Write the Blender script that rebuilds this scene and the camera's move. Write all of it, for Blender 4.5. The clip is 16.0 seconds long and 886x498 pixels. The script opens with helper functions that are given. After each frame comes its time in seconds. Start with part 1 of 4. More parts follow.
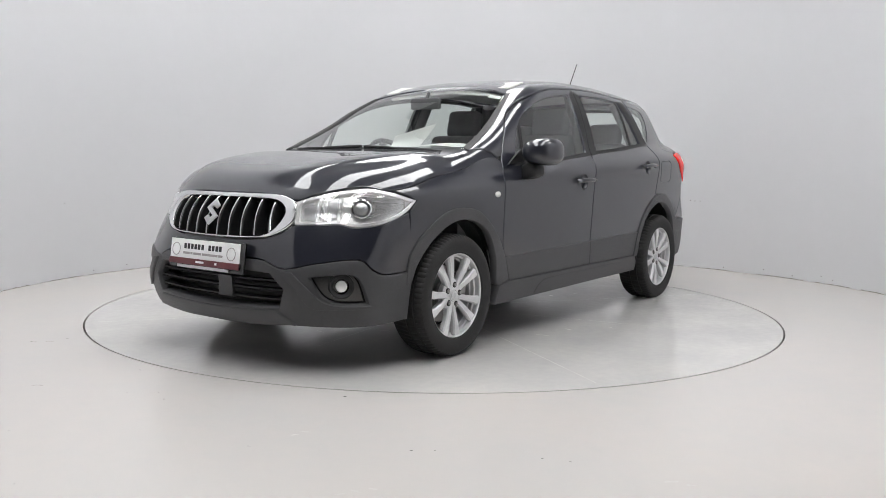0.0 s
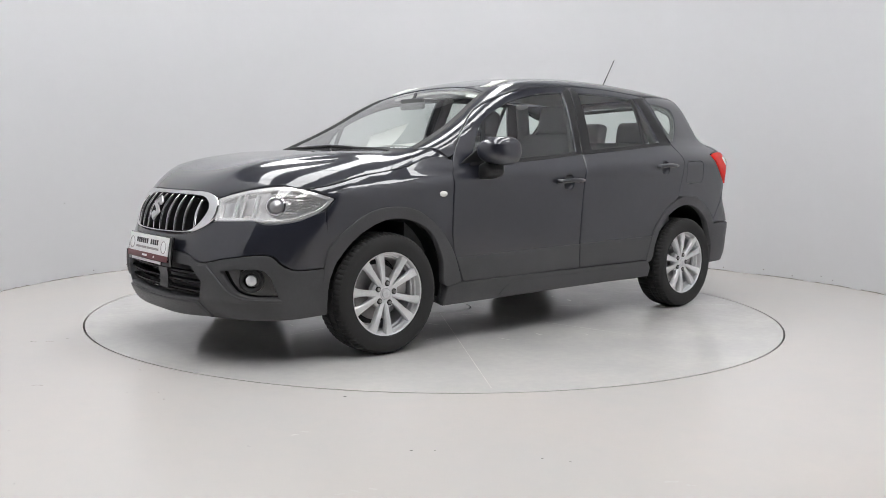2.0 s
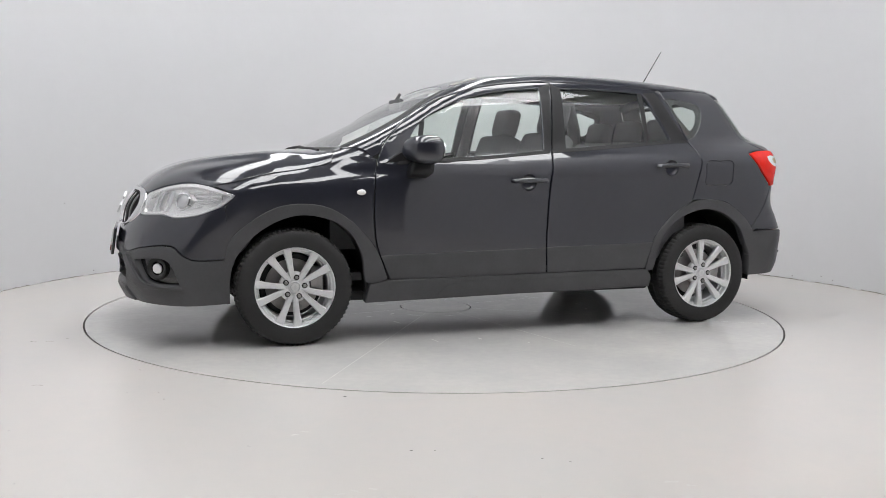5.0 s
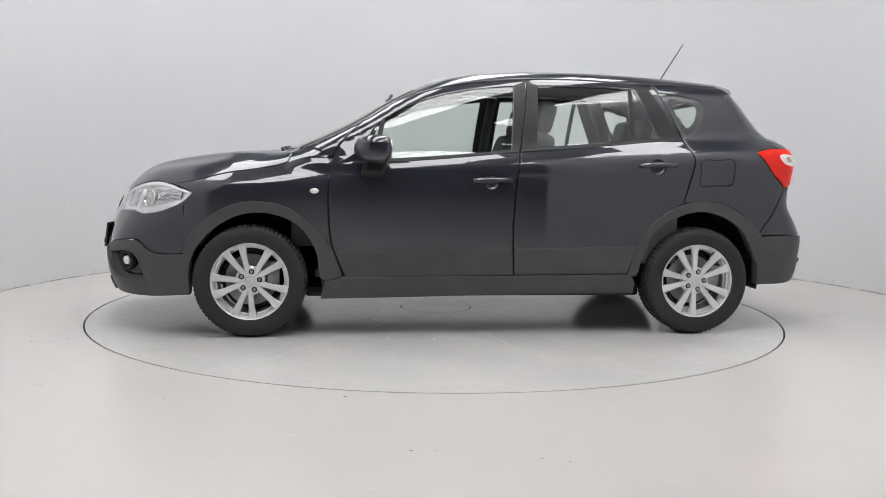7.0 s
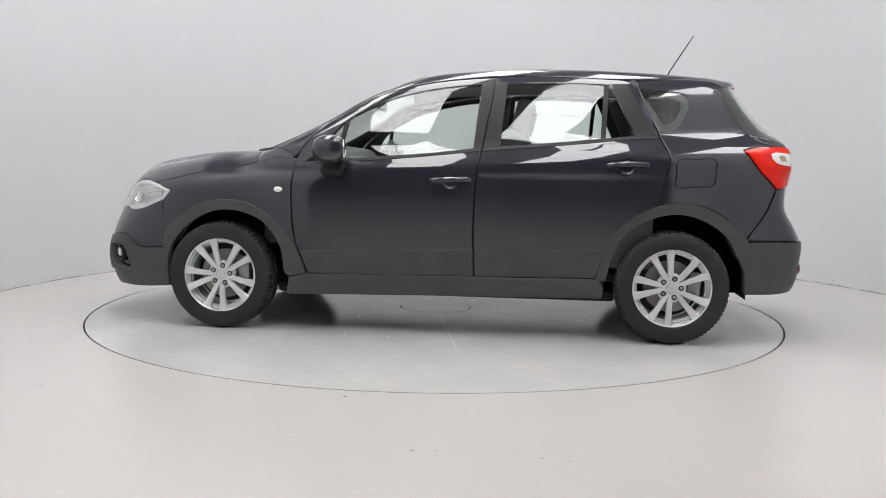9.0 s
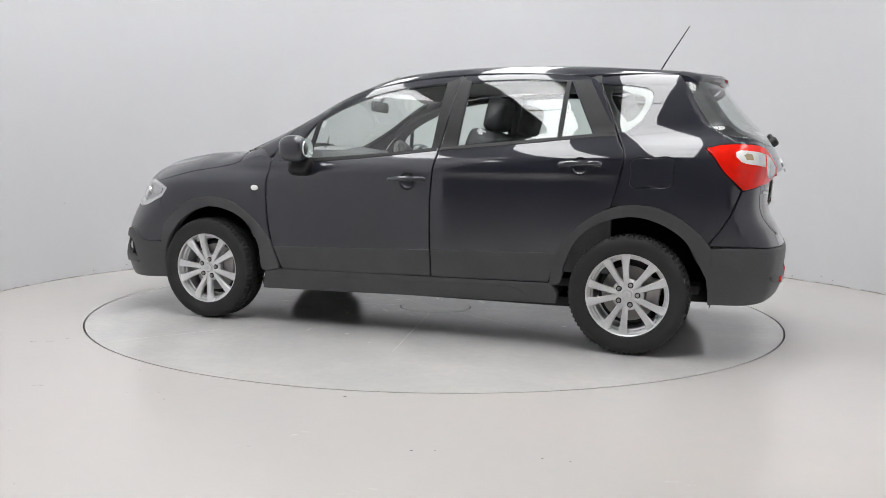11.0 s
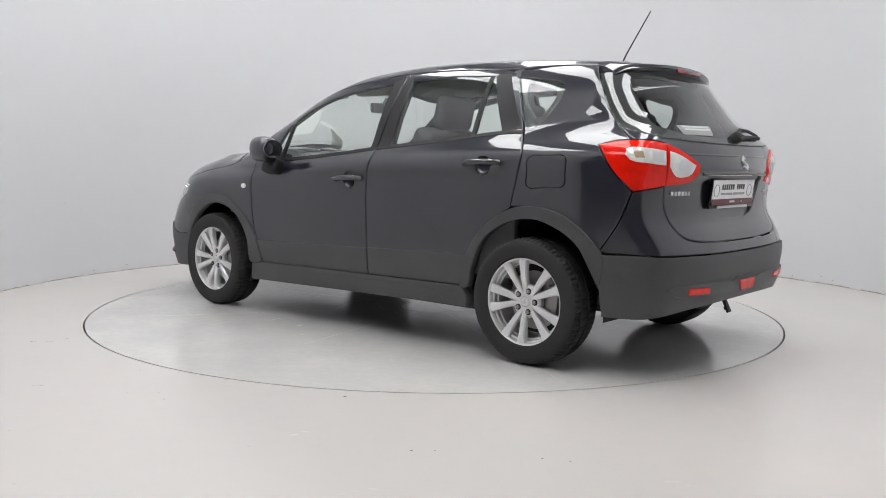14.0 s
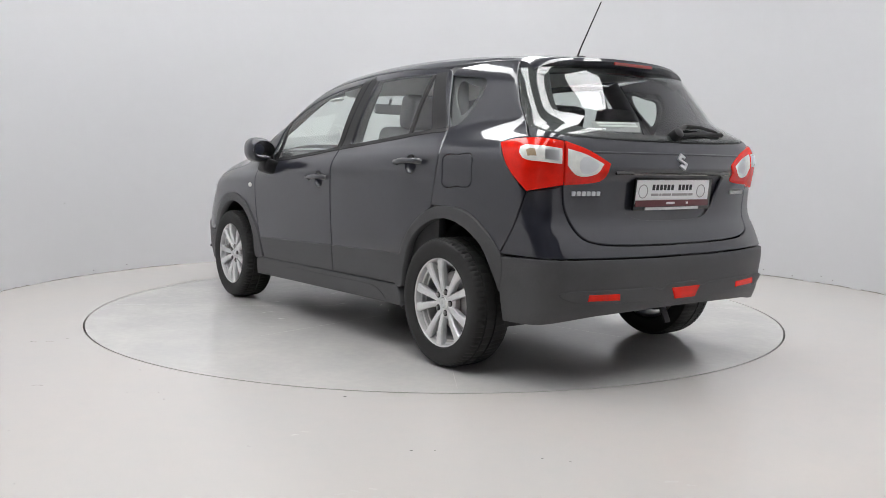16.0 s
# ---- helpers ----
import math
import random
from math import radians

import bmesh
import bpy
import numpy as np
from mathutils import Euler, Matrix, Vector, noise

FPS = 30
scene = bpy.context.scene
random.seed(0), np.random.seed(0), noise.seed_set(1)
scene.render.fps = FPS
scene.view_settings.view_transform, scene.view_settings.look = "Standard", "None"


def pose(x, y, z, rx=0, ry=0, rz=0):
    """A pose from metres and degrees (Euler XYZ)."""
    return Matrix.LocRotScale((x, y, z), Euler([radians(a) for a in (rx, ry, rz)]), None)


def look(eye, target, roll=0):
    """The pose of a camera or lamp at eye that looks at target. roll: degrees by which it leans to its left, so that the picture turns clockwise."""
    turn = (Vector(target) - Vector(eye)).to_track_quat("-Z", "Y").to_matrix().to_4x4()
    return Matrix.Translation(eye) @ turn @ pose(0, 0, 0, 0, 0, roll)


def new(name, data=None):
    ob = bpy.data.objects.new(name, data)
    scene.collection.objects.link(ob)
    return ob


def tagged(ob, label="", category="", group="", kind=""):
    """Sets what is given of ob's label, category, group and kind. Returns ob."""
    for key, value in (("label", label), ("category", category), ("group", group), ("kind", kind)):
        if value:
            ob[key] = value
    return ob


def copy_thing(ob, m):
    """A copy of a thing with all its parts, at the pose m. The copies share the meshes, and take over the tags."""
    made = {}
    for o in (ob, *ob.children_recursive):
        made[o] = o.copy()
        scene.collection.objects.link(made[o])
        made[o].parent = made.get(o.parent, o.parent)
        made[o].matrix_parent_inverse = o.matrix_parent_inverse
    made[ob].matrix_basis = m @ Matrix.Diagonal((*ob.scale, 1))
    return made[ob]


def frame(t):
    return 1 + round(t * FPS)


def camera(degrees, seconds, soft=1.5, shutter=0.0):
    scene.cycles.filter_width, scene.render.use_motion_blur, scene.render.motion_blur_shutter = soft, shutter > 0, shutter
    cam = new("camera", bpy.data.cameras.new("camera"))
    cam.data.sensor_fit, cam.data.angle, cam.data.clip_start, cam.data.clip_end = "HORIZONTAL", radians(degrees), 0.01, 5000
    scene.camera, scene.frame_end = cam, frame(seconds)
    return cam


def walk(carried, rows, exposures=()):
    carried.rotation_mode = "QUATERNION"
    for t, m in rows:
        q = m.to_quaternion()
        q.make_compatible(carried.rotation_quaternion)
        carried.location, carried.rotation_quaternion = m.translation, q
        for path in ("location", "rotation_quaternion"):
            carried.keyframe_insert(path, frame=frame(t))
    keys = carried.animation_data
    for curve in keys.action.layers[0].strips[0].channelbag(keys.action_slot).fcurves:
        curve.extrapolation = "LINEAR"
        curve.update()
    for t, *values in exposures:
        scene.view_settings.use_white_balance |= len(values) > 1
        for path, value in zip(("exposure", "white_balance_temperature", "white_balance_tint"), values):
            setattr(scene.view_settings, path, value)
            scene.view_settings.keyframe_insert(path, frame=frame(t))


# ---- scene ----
# ---- camera ----
cam = camera(55.2, 16.0, soft=0.7)
EYE = Vector((0, -5.818, 0.9775))
AHEAD = Vector((0.00785, 0.99513, -0.09854))
walk(cam, [(0.0, look(EYE, EYE + AHEAD, 0.836)), (16.0, look(EYE, EYE + AHEAD, 0.836))])

# ---- light ----
world = bpy.data.worlds.new("world")
scene.world = world
world.use_nodes = True
world.node_tree.nodes["Background"].inputs[0].default_value = (0.02, 0.02, 0.022, 1)
world.node_tree.nodes["Background"].inputs[1].default_value = 0.2
scene.view_settings.exposure = 0.0
LIGHT = 7.35
HIGH = 4.55
PANEL_TURN = -17


# ---- materials ----
def node(nt, kind, **inputs):
    n = nt.nodes.new(kind)
    for k, v in inputs.items():
        n.inputs[k.replace("_", " ")].default_value = v
    return n


def surface(name, colour, rough=0.5, metal=0.0, vary=0.0, scale=8.0, bump=0.0, bump_scale=60.0, rough_vary=0.0, coat=0.0, coat_rough=0.03,
            ior=1.5, tint=None, spec=0.5):
    """A node material: base colour with two scales of variation, roughness variation and fine relief."""
    m = bpy.data.materials.new(name)
    m.use_nodes = True
    nt = m.node_tree
    b = nt.nodes["Principled BSDF"]
    b.inputs["Base Color"].default_value = (*colour, 1)
    b.inputs["Roughness"].default_value = rough
    b.inputs["Metallic"].default_value = metal
    b.inputs["IOR"].default_value = ior
    b.inputs["Specular IOR Level"].default_value = spec
    b.inputs["Coat Weight"].default_value = coat
    b.inputs["Coat Roughness"].default_value = coat_rough
    b.inputs["Coat IOR"].default_value = 1.72
    tc = nt.nodes.new("ShaderNodeTexCoord")
    if vary:
        big = node(nt, "ShaderNodeTexNoise", Scale=scale, Detail=6.0, Roughness=0.6)
        fine = node(nt, "ShaderNodeTexNoise", Scale=scale * 14, Detail=3.0)
        nt.links.new(tc.outputs["Object"], big.inputs["Vector"])
        nt.links.new(tc.outputs["Object"], fine.inputs["Vector"])
        mix = node(nt, "ShaderNodeMath")
        mix.operation = "MULTIPLY_ADD"
        nt.links.new(fine.outputs["Fac"], mix.inputs[0])
        mix.inputs[1].default_value = 0.35
        nt.links.new(big.outputs["Fac"], mix.inputs[2])
        ramp = nt.nodes.new("ShaderNodeMapRange")
        nt.links.new(mix.outputs[0], ramp.inputs["Value"])
        ramp.inputs["From Min"].default_value, ramp.inputs["From Max"].default_value = 0.4, 0.95
        mc = nt.nodes.new("ShaderNodeMix")
        mc.data_type = "RGBA"
        lo = tint or colour
        mc.inputs["A"].default_value = (*[c * (1 - vary) for c in lo], 1)
        mc.inputs["B"].default_value = (*[min(c * (1 + vary), 1) for c in colour], 1)
        nt.links.new(ramp.outputs[0], mc.inputs["Factor"])
        nt.links.new(mc.outputs["Result"], b.inputs["Base Color"])
        if rough_vary:
            rr = nt.nodes.new("ShaderNodeMapRange")
            nt.links.new(mix.outputs[0], rr.inputs["Value"])
            rr.inputs["From Min"].default_value, rr.inputs["From Max"].default_value = 0.4, 0.95
            rr.inputs["To Min"].default_value, rr.inputs["To Max"].default_value = rough - rough_vary, rough + rough_vary
            nt.links.new(rr.outputs[0], b.inputs["Roughness"])
    if bump:
        nb = node(nt, "ShaderNodeTexNoise", Scale=bump_scale, Detail=4.0)
        nt.links.new(tc.outputs["Object"], nb.inputs["Vector"])
        bp = node(nt, "ShaderNodeBump", Strength=bump, Distance=0.004)
        nt.links.new(nb.outputs["Fac"], bp.inputs["Height"])
        nt.links.new(bp.outputs["Normal"], b.inputs["Normal"])
    return m


def glass(name, colour, ior=1.5, rough=0.0):
    """A thin pane: tinted see-through with a Fresnel gloss."""
    m = bpy.data.materials.new(name)
    m.use_nodes = True
    nt = m.node_tree
    nt.nodes.remove(nt.nodes["Principled BSDF"])
    t = node(nt, "ShaderNodeBsdfTransparent", Color=(*colour, 1))
    g = node(nt, "ShaderNodeBsdfGlossy", Color=(1, 1, 1, 1), Roughness=rough)
    lw = node(nt, "ShaderNodeLayerWeight", Blend=0.5)
    pw = nt.nodes.new("ShaderNodeMath")
    pw.operation = "POWER"
    pw.inputs[1].default_value = 4.5
    nt.links.new(lw.outputs["Facing"], pw.inputs[0])
    f = nt.nodes.new("ShaderNodeMath")
    f.operation = "MULTIPLY_ADD"
    f.inputs[1].default_value, f.inputs[2].default_value = 0.9, 1.9 * ((ior - 1) / (ior + 1)) ** 2
    nt.links.new(pw.outputs[0], f.inputs[0])
    mix = nt.nodes.new("ShaderNodeMixShader")
    nt.links.new(f.outputs[0], mix.inputs[0])
    nt.links.new(t.outputs[0], mix.inputs[1])
    nt.links.new(g.outputs[0], mix.inputs[2])
    nt.links.new(mix.outputs[0], nt.nodes["Material Output"].inputs[0])
    return m


def lamp_face(name, colour, strength):
    m = bpy.data.materials.new(name)
    m.use_nodes = True
    b = m.node_tree.nodes["Principled BSDF"]
    b.inputs["Base Color"].default_value = (0.8, 0.8, 0.8, 1)
    b.inputs["Emission Color"].default_value = (*colour, 1)
    b.inputs["Emission Strength"].default_value = strength
    return m


PAINT = surface("black_paint", (0.0200, 0.0215, 0.0300), 0.28, 0.0, vary=0.12, scale=2.0, bump=0.004, bump_scale=40, coat=1.0, coat_rough=0.012, spec=0.12)
PLASTIC = surface("grey_plastic", (0.057, 0.057, 0.061), 0.42, vary=0.18, scale=5, bump=0.25, bump_scale=420, rough_vary=0.06)
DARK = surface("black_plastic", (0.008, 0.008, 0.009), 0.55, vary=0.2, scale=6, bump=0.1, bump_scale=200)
GLOSSBLACK = surface("gloss_black", (0.006, 0.006, 0.007), 0.12, vary=0.1, scale=5, coat=0.5)
CHROME = surface("chrome", (0.78, 0.78, 0.79), 0.08, 1.0, vary=0.04, scale=12)
SATIN = surface("satin_silver", (0.62, 0.62, 0.63), 0.3, 0.85, vary=0.06, scale=16, bump=0.02, bump_scale=300)
ALLOY = surface("silver_alloy", (0.70, 0.70, 0.705), 0.36, 0.3, vary=0.08, scale=18, rough_vary=0.05, coat=0.4)
RUBBER = surface("tyre_rubber", (0.017, 0.017, 0.0175), 0.72, vary=0.25, scale=10, bump=0.2, bump_scale=300, tint=(0.021, 0.0205, 0.02))
STEEL = surface("brake_steel", (0.34, 0.33, 0.32), 0.38, 0.7, vary=0.2, scale=14)
FABRIC = surface("seat_fabric", (0.105, 0.105, 0.11), 0.9, vary=0.3, scale=14, bump=0.5, bump_scale=500)
TRIM = surface("interior_trim", (0.085, 0.085, 0.088), 0.65, vary=0.2, scale=9, bump=0.3, bump_scale=320)
LINER = surface("headliner", (0.55, 0.54, 0.52), 0.9, vary=0.08, scale=10, bump=0.2, bump_scale=400)
RED = surface("red_lens", (0.80, 0.012, 0.004), 0.12, vary=0.16, scale=22, coat=0.15, spec=0.25)
DARKRED = surface("dark_red_lens", (0.30, 0.014, 0.012), 0.15, vary=0.1, scale=26, coat=1.0)
CLEARLENS = surface("white_lens", (0.80, 0.80, 0.76), 0.15, vary=0.12, scale=30, coat=1.0)
AMBER = surface("amber_bulb", (0.40, 0.31, 0.20), 0.2, vary=0.2, scale=40)
REFLECTOR = surface("lamp_reflector", (0.92, 0.92, 0.92), 0.14, 0.6, vary=0.08, scale=40, bump=0.8, bump_scale=45)
PAPER = surface("white_paper", (0.78, 0.78, 0.76), 0.6, vary=0.04, scale=12)
PLATEWHITE = surface("plate_white", (0.9, 0.9, 0.9), 0.35, vary=0.04, scale=20)
PLATERED = surface("plate_maroon", (0.13, 0.03, 0.035), 0.4, vary=0.1, scale=20)
INK = surface("dark_ink", (0.02, 0.02, 0.025), 0.5, vary=0.1, scale=30)
GREYINK = surface("grey_ink", (0.38, 0.36, 0.36), 0.5, vary=0.1, scale=30)
PANE = glass("side_glass", (0.90, 0.955, 0.925), 1.5)
SCREENGLASS = glass("windscreen_glass", (0.93, 0.965, 0.945), 1.5)
REARGLASS = glass("rear_glass", (0.86, 0.90, 0.88), 1.52)
LENS = glass("clear_lens", (0.95, 0.95, 0.95), 1.5)
FLOOR = surface("floor_coating", (0.570, 0.530, 0.498), 0.22, vary=0.035, scale=0.83, tint=(0.565, 0.55, 0.535))
TABLE = surface("turntable_coating", (0.57, 0.55, 0.525), 0.15, vary=0.08, scale=1.6, rough_vary=0.07, bump=0.01, bump_scale=12, tint=(0.565, 0.56, 0.55))
WALL = surface("white_wall_paint", (0.61, 0.61, 0.623), 0.55, vary=0.02, scale=0.7, bump=0.03, bump_scale=30)
BACKWALL = surface("back_wall_paint", (0.13, 0.13, 0.135), 0.7, vary=0.04, scale=1.0, bump=0.05, bump_scale=40)
CEILING = surface("grey_ceiling", (0.20, 0.20, 0.205), 0.8, vary=0.1, scale=1.5)
SCUFF = surface("dark_scuff", (0.05, 0.045, 0.04), 0.8, vary=0.3, scale=60)
STAIN = surface("pale_stain", (0.44, 0.42, 0.40), 0.5, vary=0.12, scale=40)
JOINT = surface("joint_dirt", (0.22, 0.20, 0.18), 0.8, vary=0.4, scale=30)
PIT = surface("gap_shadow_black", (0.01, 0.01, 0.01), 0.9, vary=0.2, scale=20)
GLOW = lamp_face("light_panel_glow", (0.985, 0.99, 1.0), LIGHT)


# ---- mesh helpers ----
def mesh_of(name, verts, faces, normals=None, smooth=True):
    me = bpy.data.meshes.new(name)
    me.from_pydata([tuple(v) for v in verts], [], [tuple(f) for f in faces])
    me.update()
    if smooth:
        me.polygons.foreach_set("use_smooth", [True] * len(me.polygons))
    if normals is not None:
        me.normals_split_custom_set_from_vertices([tuple(n) for n in normals])
    return me


def part(name, data, material, parent=None, label="", at=None):
    """Links a mesh or bmesh as ONE object under a thing or under a part."""
    if isinstance(data, bmesh.types.BMesh):
        bm = data
        data = bpy.data.meshes.new(name)
        bm.to_mesh(data)
        bm.free()
    if material and not data.materials:
        data.materials.append(material)
    ob = new(name, data)
    if parent:
        ob.parent = parent
    if at is not None:
        ob.matrix_basis = at
    if label:
        ob["label"] = label
    return ob


def smooth_angle(bm, deg=35):
    for f in bm.faces:
        f.smooth = True
    for e in bm.edges:
        if len(e.link_faces) == 2 and e.calc_face_angle(0) > radians(deg):
            e.smooth = False
    return bm


def box(sx, sy, sz, bevel=0.0, m=None, seg=2, bm=None):
    """A box centred on its origin, with rounded edges, added to bm at the pose m."""
    b = bmesh.new()
    bmesh.ops.create_cube(b, size=1, matrix=Matrix.Diagonal((sx, sy, sz, 1)))
    if bevel:
        bmesh.ops.bevel(b, geom=b.edges[:], offset=bevel, segments=seg, affect="EDGES", profile=0.6)
    if m is not None:
        b.transform(m)
    smooth_angle(b, 40)
    return join(bm, b)


def join(bm, b):
    if bm is None:
        return b
    tmp = bpy.data.meshes.new("tmp")
    b.to_mesh(tmp)
    b.free()
    bm.from_mesh(tmp)
    bpy.data.meshes.remove(tmp)
    return bm


def lathe(profile, n=64, axis="y", m=None, bm=None, wobble=None):
    """Turns a profile of (along, radius) about an axis; closed ends where radius is 0."""
    b = bmesh.new()
    rings = []
    for j, (h, r) in enumerate(profile):
        ring = []
        for i in range(n):
            a = 2 * math.pi * i / n
            rr = r + (wobble(i, j) if wobble else 0)
            c, s = rr * math.cos(a), rr * math.sin(a)
            ring.append(b.verts.new((c, h, s) if axis == "y" else (c, s, h)))
        rings.append(ring)
    for p, q in zip(rings, rings[1:]):
        for i in range(n):
            b.faces.new((p[i], p[(i + 1) % n], q[(i + 1) % n], q[i]))
    for ring, (h, r) in ((rings[0], profile[0]), (rings[-1], profile[-1])):
        if r < 0.02:
            b.faces.new(ring)
    bmesh.ops.recalc_face_normals(b, faces=b.faces[:])
    if m is not None:
        b.transform(m)
    smooth_angle(b, 35)
    return join(bm, b)


def tube(points, radius, n=10, bm=None, taper=1.0):
    b = bmesh.new()
    pts = [Vector(p) for p in points]
    rings = []
    for i, p in enumerate(pts):
        d = (pts[min(i + 1, len(pts) - 1)] - pts[max(i - 1, 0)]).normalized()
        u = d.orthogonal().normalized()
        v = d.cross(u)
        r = radius * (1 + (taper - 1) * i / max(len(pts) - 1, 1))
        rings.append([b.verts.new(p + r * (u * math.cos(2 * math.pi * k / n) + v * math.sin(2 * math.pi * k / n))) for k in range(n)])
    for p, q in zip(rings, rings[1:]):
        best = min(range(n), key=lambda s: (p[0].co - q[s].co).length)
        for k in range(n):
            b.faces.new((p[k], p[(k + 1) % n], q[(k + 1 + best) % n], q[(k + best) % n]))
    b.faces.new(rings[0])
    b.faces.new(rings[-1])
    bmesh.ops.recalc_face_normals(b, faces=b.faces[:])
    smooth_angle(b, 50)
    return join(bm, b)


def slab(outline, thick, bevel=0.0, m=None, bm=None):
    """A flat plate with the outline (u, v) in its xz plane, thickness along y."""
    b = bmesh.new()
    f = b.faces.new([b.verts.new((u, 0, v)) for u, v in outline])
    r = bmesh.ops.extrude_face_region(b, geom=[f])
    bmesh.ops.translate(b, verts=[g for g in r["geom"] if isinstance(g, bmesh.types.BMVert)], vec=(0, thick, 0))
    bmesh.ops.recalc_face_normals(b, faces=b.faces[:])
    if bevel:
        bmesh.ops.bevel(b, geom=b.edges[:], offset=bevel, segments=2, affect="EDGES", profile=0.6)
    if m is not None:
        b.transform(m)
    smooth_angle(b, 40)
    return join(bm, b)


# ---- the room ----
def ring_sheet(name, r0, r1, z, n=180, top=None, clip=None):
    """A flat ring with a turned-down inner and outer edge."""
    prof = ([(z - 0.06, r0)] if r0 > 0.02 else []) + [(z, max(r0, 0.001)), (z, (r0 + r1) / 2), (z, r1), (z - 0.06, r1)]
    return lathe(prof, n, "z")


def room():
    fl = bmesh.new()
    n = 180
    inner = [fl.verts.new((2.256 * math.cos(2 * math.pi * i / n), 2.256 * math.sin(2 * math.pi * i / n), 0)) for i in range(n)]
    lower = [fl.verts.new((v.co.x, v.co.y, -0.08)) for v in inner]

    def edge(i):
        a = 2 * math.pi * i / n
        c, s = math.cos(a), math.sin(a)
        k = min(7.5 / max(abs(c), 1e-6), (8.5 if s < 0 else 5.0) / max(abs(s), 1e-6))
        return (k * c, k * s, 0)
    outer = [fl.verts.new(edge(i)) for i in range(n)]
    for i in range(n):
        j = (i + 1) % n
        fl.faces.new((inner[i], inner[j], lower[j], lower[i]))
        fl.faces.new((inner[i], outer[i], outer[j], inner[j]))
    bmesh.ops.recalc_face_normals(fl, faces=fl.faces[:])
    tagged(part("floor", fl, FLOOR), "glossy off-white coated studio floor with small scuffs", "floor", kind="structure")
    # pit bottom in flat black, so the gap's shade is painted in
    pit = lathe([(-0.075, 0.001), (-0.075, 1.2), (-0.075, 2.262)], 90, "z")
    tagged(part("floor_pit", pit, PIT), "pit under the turntable gap, coloured black as its shade", "floor", kind="structure")

    # the round white wall, open towards the camera
    w = bmesh.new()
    rows = []
    cx, cy, r = 0.22, 0.02, 3.46
    for i in range(141):
        a = radians(-69 + 307.5 * i / 140)
        c, s = math.cos(a), math.sin(a)
        rows.append([w.verts.new((cx + q * c, cy + q * s, z)) for q, z in ((r, 0.0), (r, 1.0), (r, 2.0), (r, HIGH), (r + 0.12, HIGH), (r + 0.12, 0.0))])
    for p, q in zip(rows, rows[1:]):
        for k in range(6):
            w.faces.new((p[k], p[(k + 1) % 6], q[(k + 1) % 6], q[k]))
    w.faces.new(rows[0])
    w.faces.new(rows[-1])
    bmesh.ops.recalc_face_normals(w, faces=w.faces[:])
    smooth_angle(w, 40)
    tagged(part("wall_round", w, WALL), "smooth curved white studio wall", "wall", kind="structure")
    for name, sx, sy, x, y in (("wall_south", 15.2, 0.1, 0, -8.5), ("wall_north", 15.2, 0.1, 0, 5.0), ("wall_west", 0.1, 13.6, -7.5, -1.75), ("wall_east", 0.1, 13.6, 7.5, -1.75)):
        tagged(part(name, box(sx, sy, HIGH, m=pose(x, y, HIGH / 2)), BACKWALL), "plain grey wall of the hall", "wall", kind="structure")
    tagged(part("ceiling", box(15.2, 13.6, 0.1, m=pose(0, -1.75, HIGH + 0.05)), CEILING), "grey hall ceiling above the light panels", "ceiling", kind="structure")


def light_panel(sx, sy):
    ob = new("ceiling_light")
    part("diffuser", box(sx - 0.02, sy - 0.02, 0.02, 0.004, pose(0, 0, -0.012)), GLOW, ob, "glowing white diffuser")
    b = None
    for x, y, w, h in ((0, sy / 2, sx + 0.02, 0.02), (0, -sy / 2, sx + 0.02, 0.02), (sx / 2, 0, 0.02, sy - 0.02), (-sx / 2, 0, 0.02, sy - 0.02)):
        b = box(w, h, 0.05, 0.003, pose(x, y, 0), bm=b)
    part("frame", b, DARK, ob, "thin dark frame")
    return tagged(ob, "long white glowing light panel fixed to the ceiling", "ceiling light", "ceiling light panels")


def lights():
    """Strips of panels set end to end, with the bare ceiling between the strips."""
    first = None
    for i in range(5):
        for j in range(5):
            m = pose(0, 0, HIGH - 0.026, 0, 0, PANEL_TURN) @ pose(-3.35 + 1.6 * i, -4.52 + 1.75 * j, 0)
            x, y = m.translation.x - 0.2, m.translation.y
            if math.hypot(x, y) > (2.6 if y > -1.0 else 5.0):
                continue
            if first is None:
                first = light_panel(0.74, 1.73)
                first.matrix_basis = m
            else:
                copy_thing(first, m)


room()
lights()

# ---- the turntable ----
turntable = tagged(new("turntable"), "round off-white turntable flush with the floor under the car", "turntable")
part("deck", lathe([(-0.06, 0.246), (0.0, 0.246), (0.0, 0.8), (0.0, 1.5), (0.0, 2.245), (-0.06, 2.245)], 180, "z"), TABLE, turntable)
part("hub_cover", lathe([(-0.05, 0.239), (0.0, 0.239), (0.0, 0.1), (0.0, 0.001)], 90, "z"), TABLE, turntable)
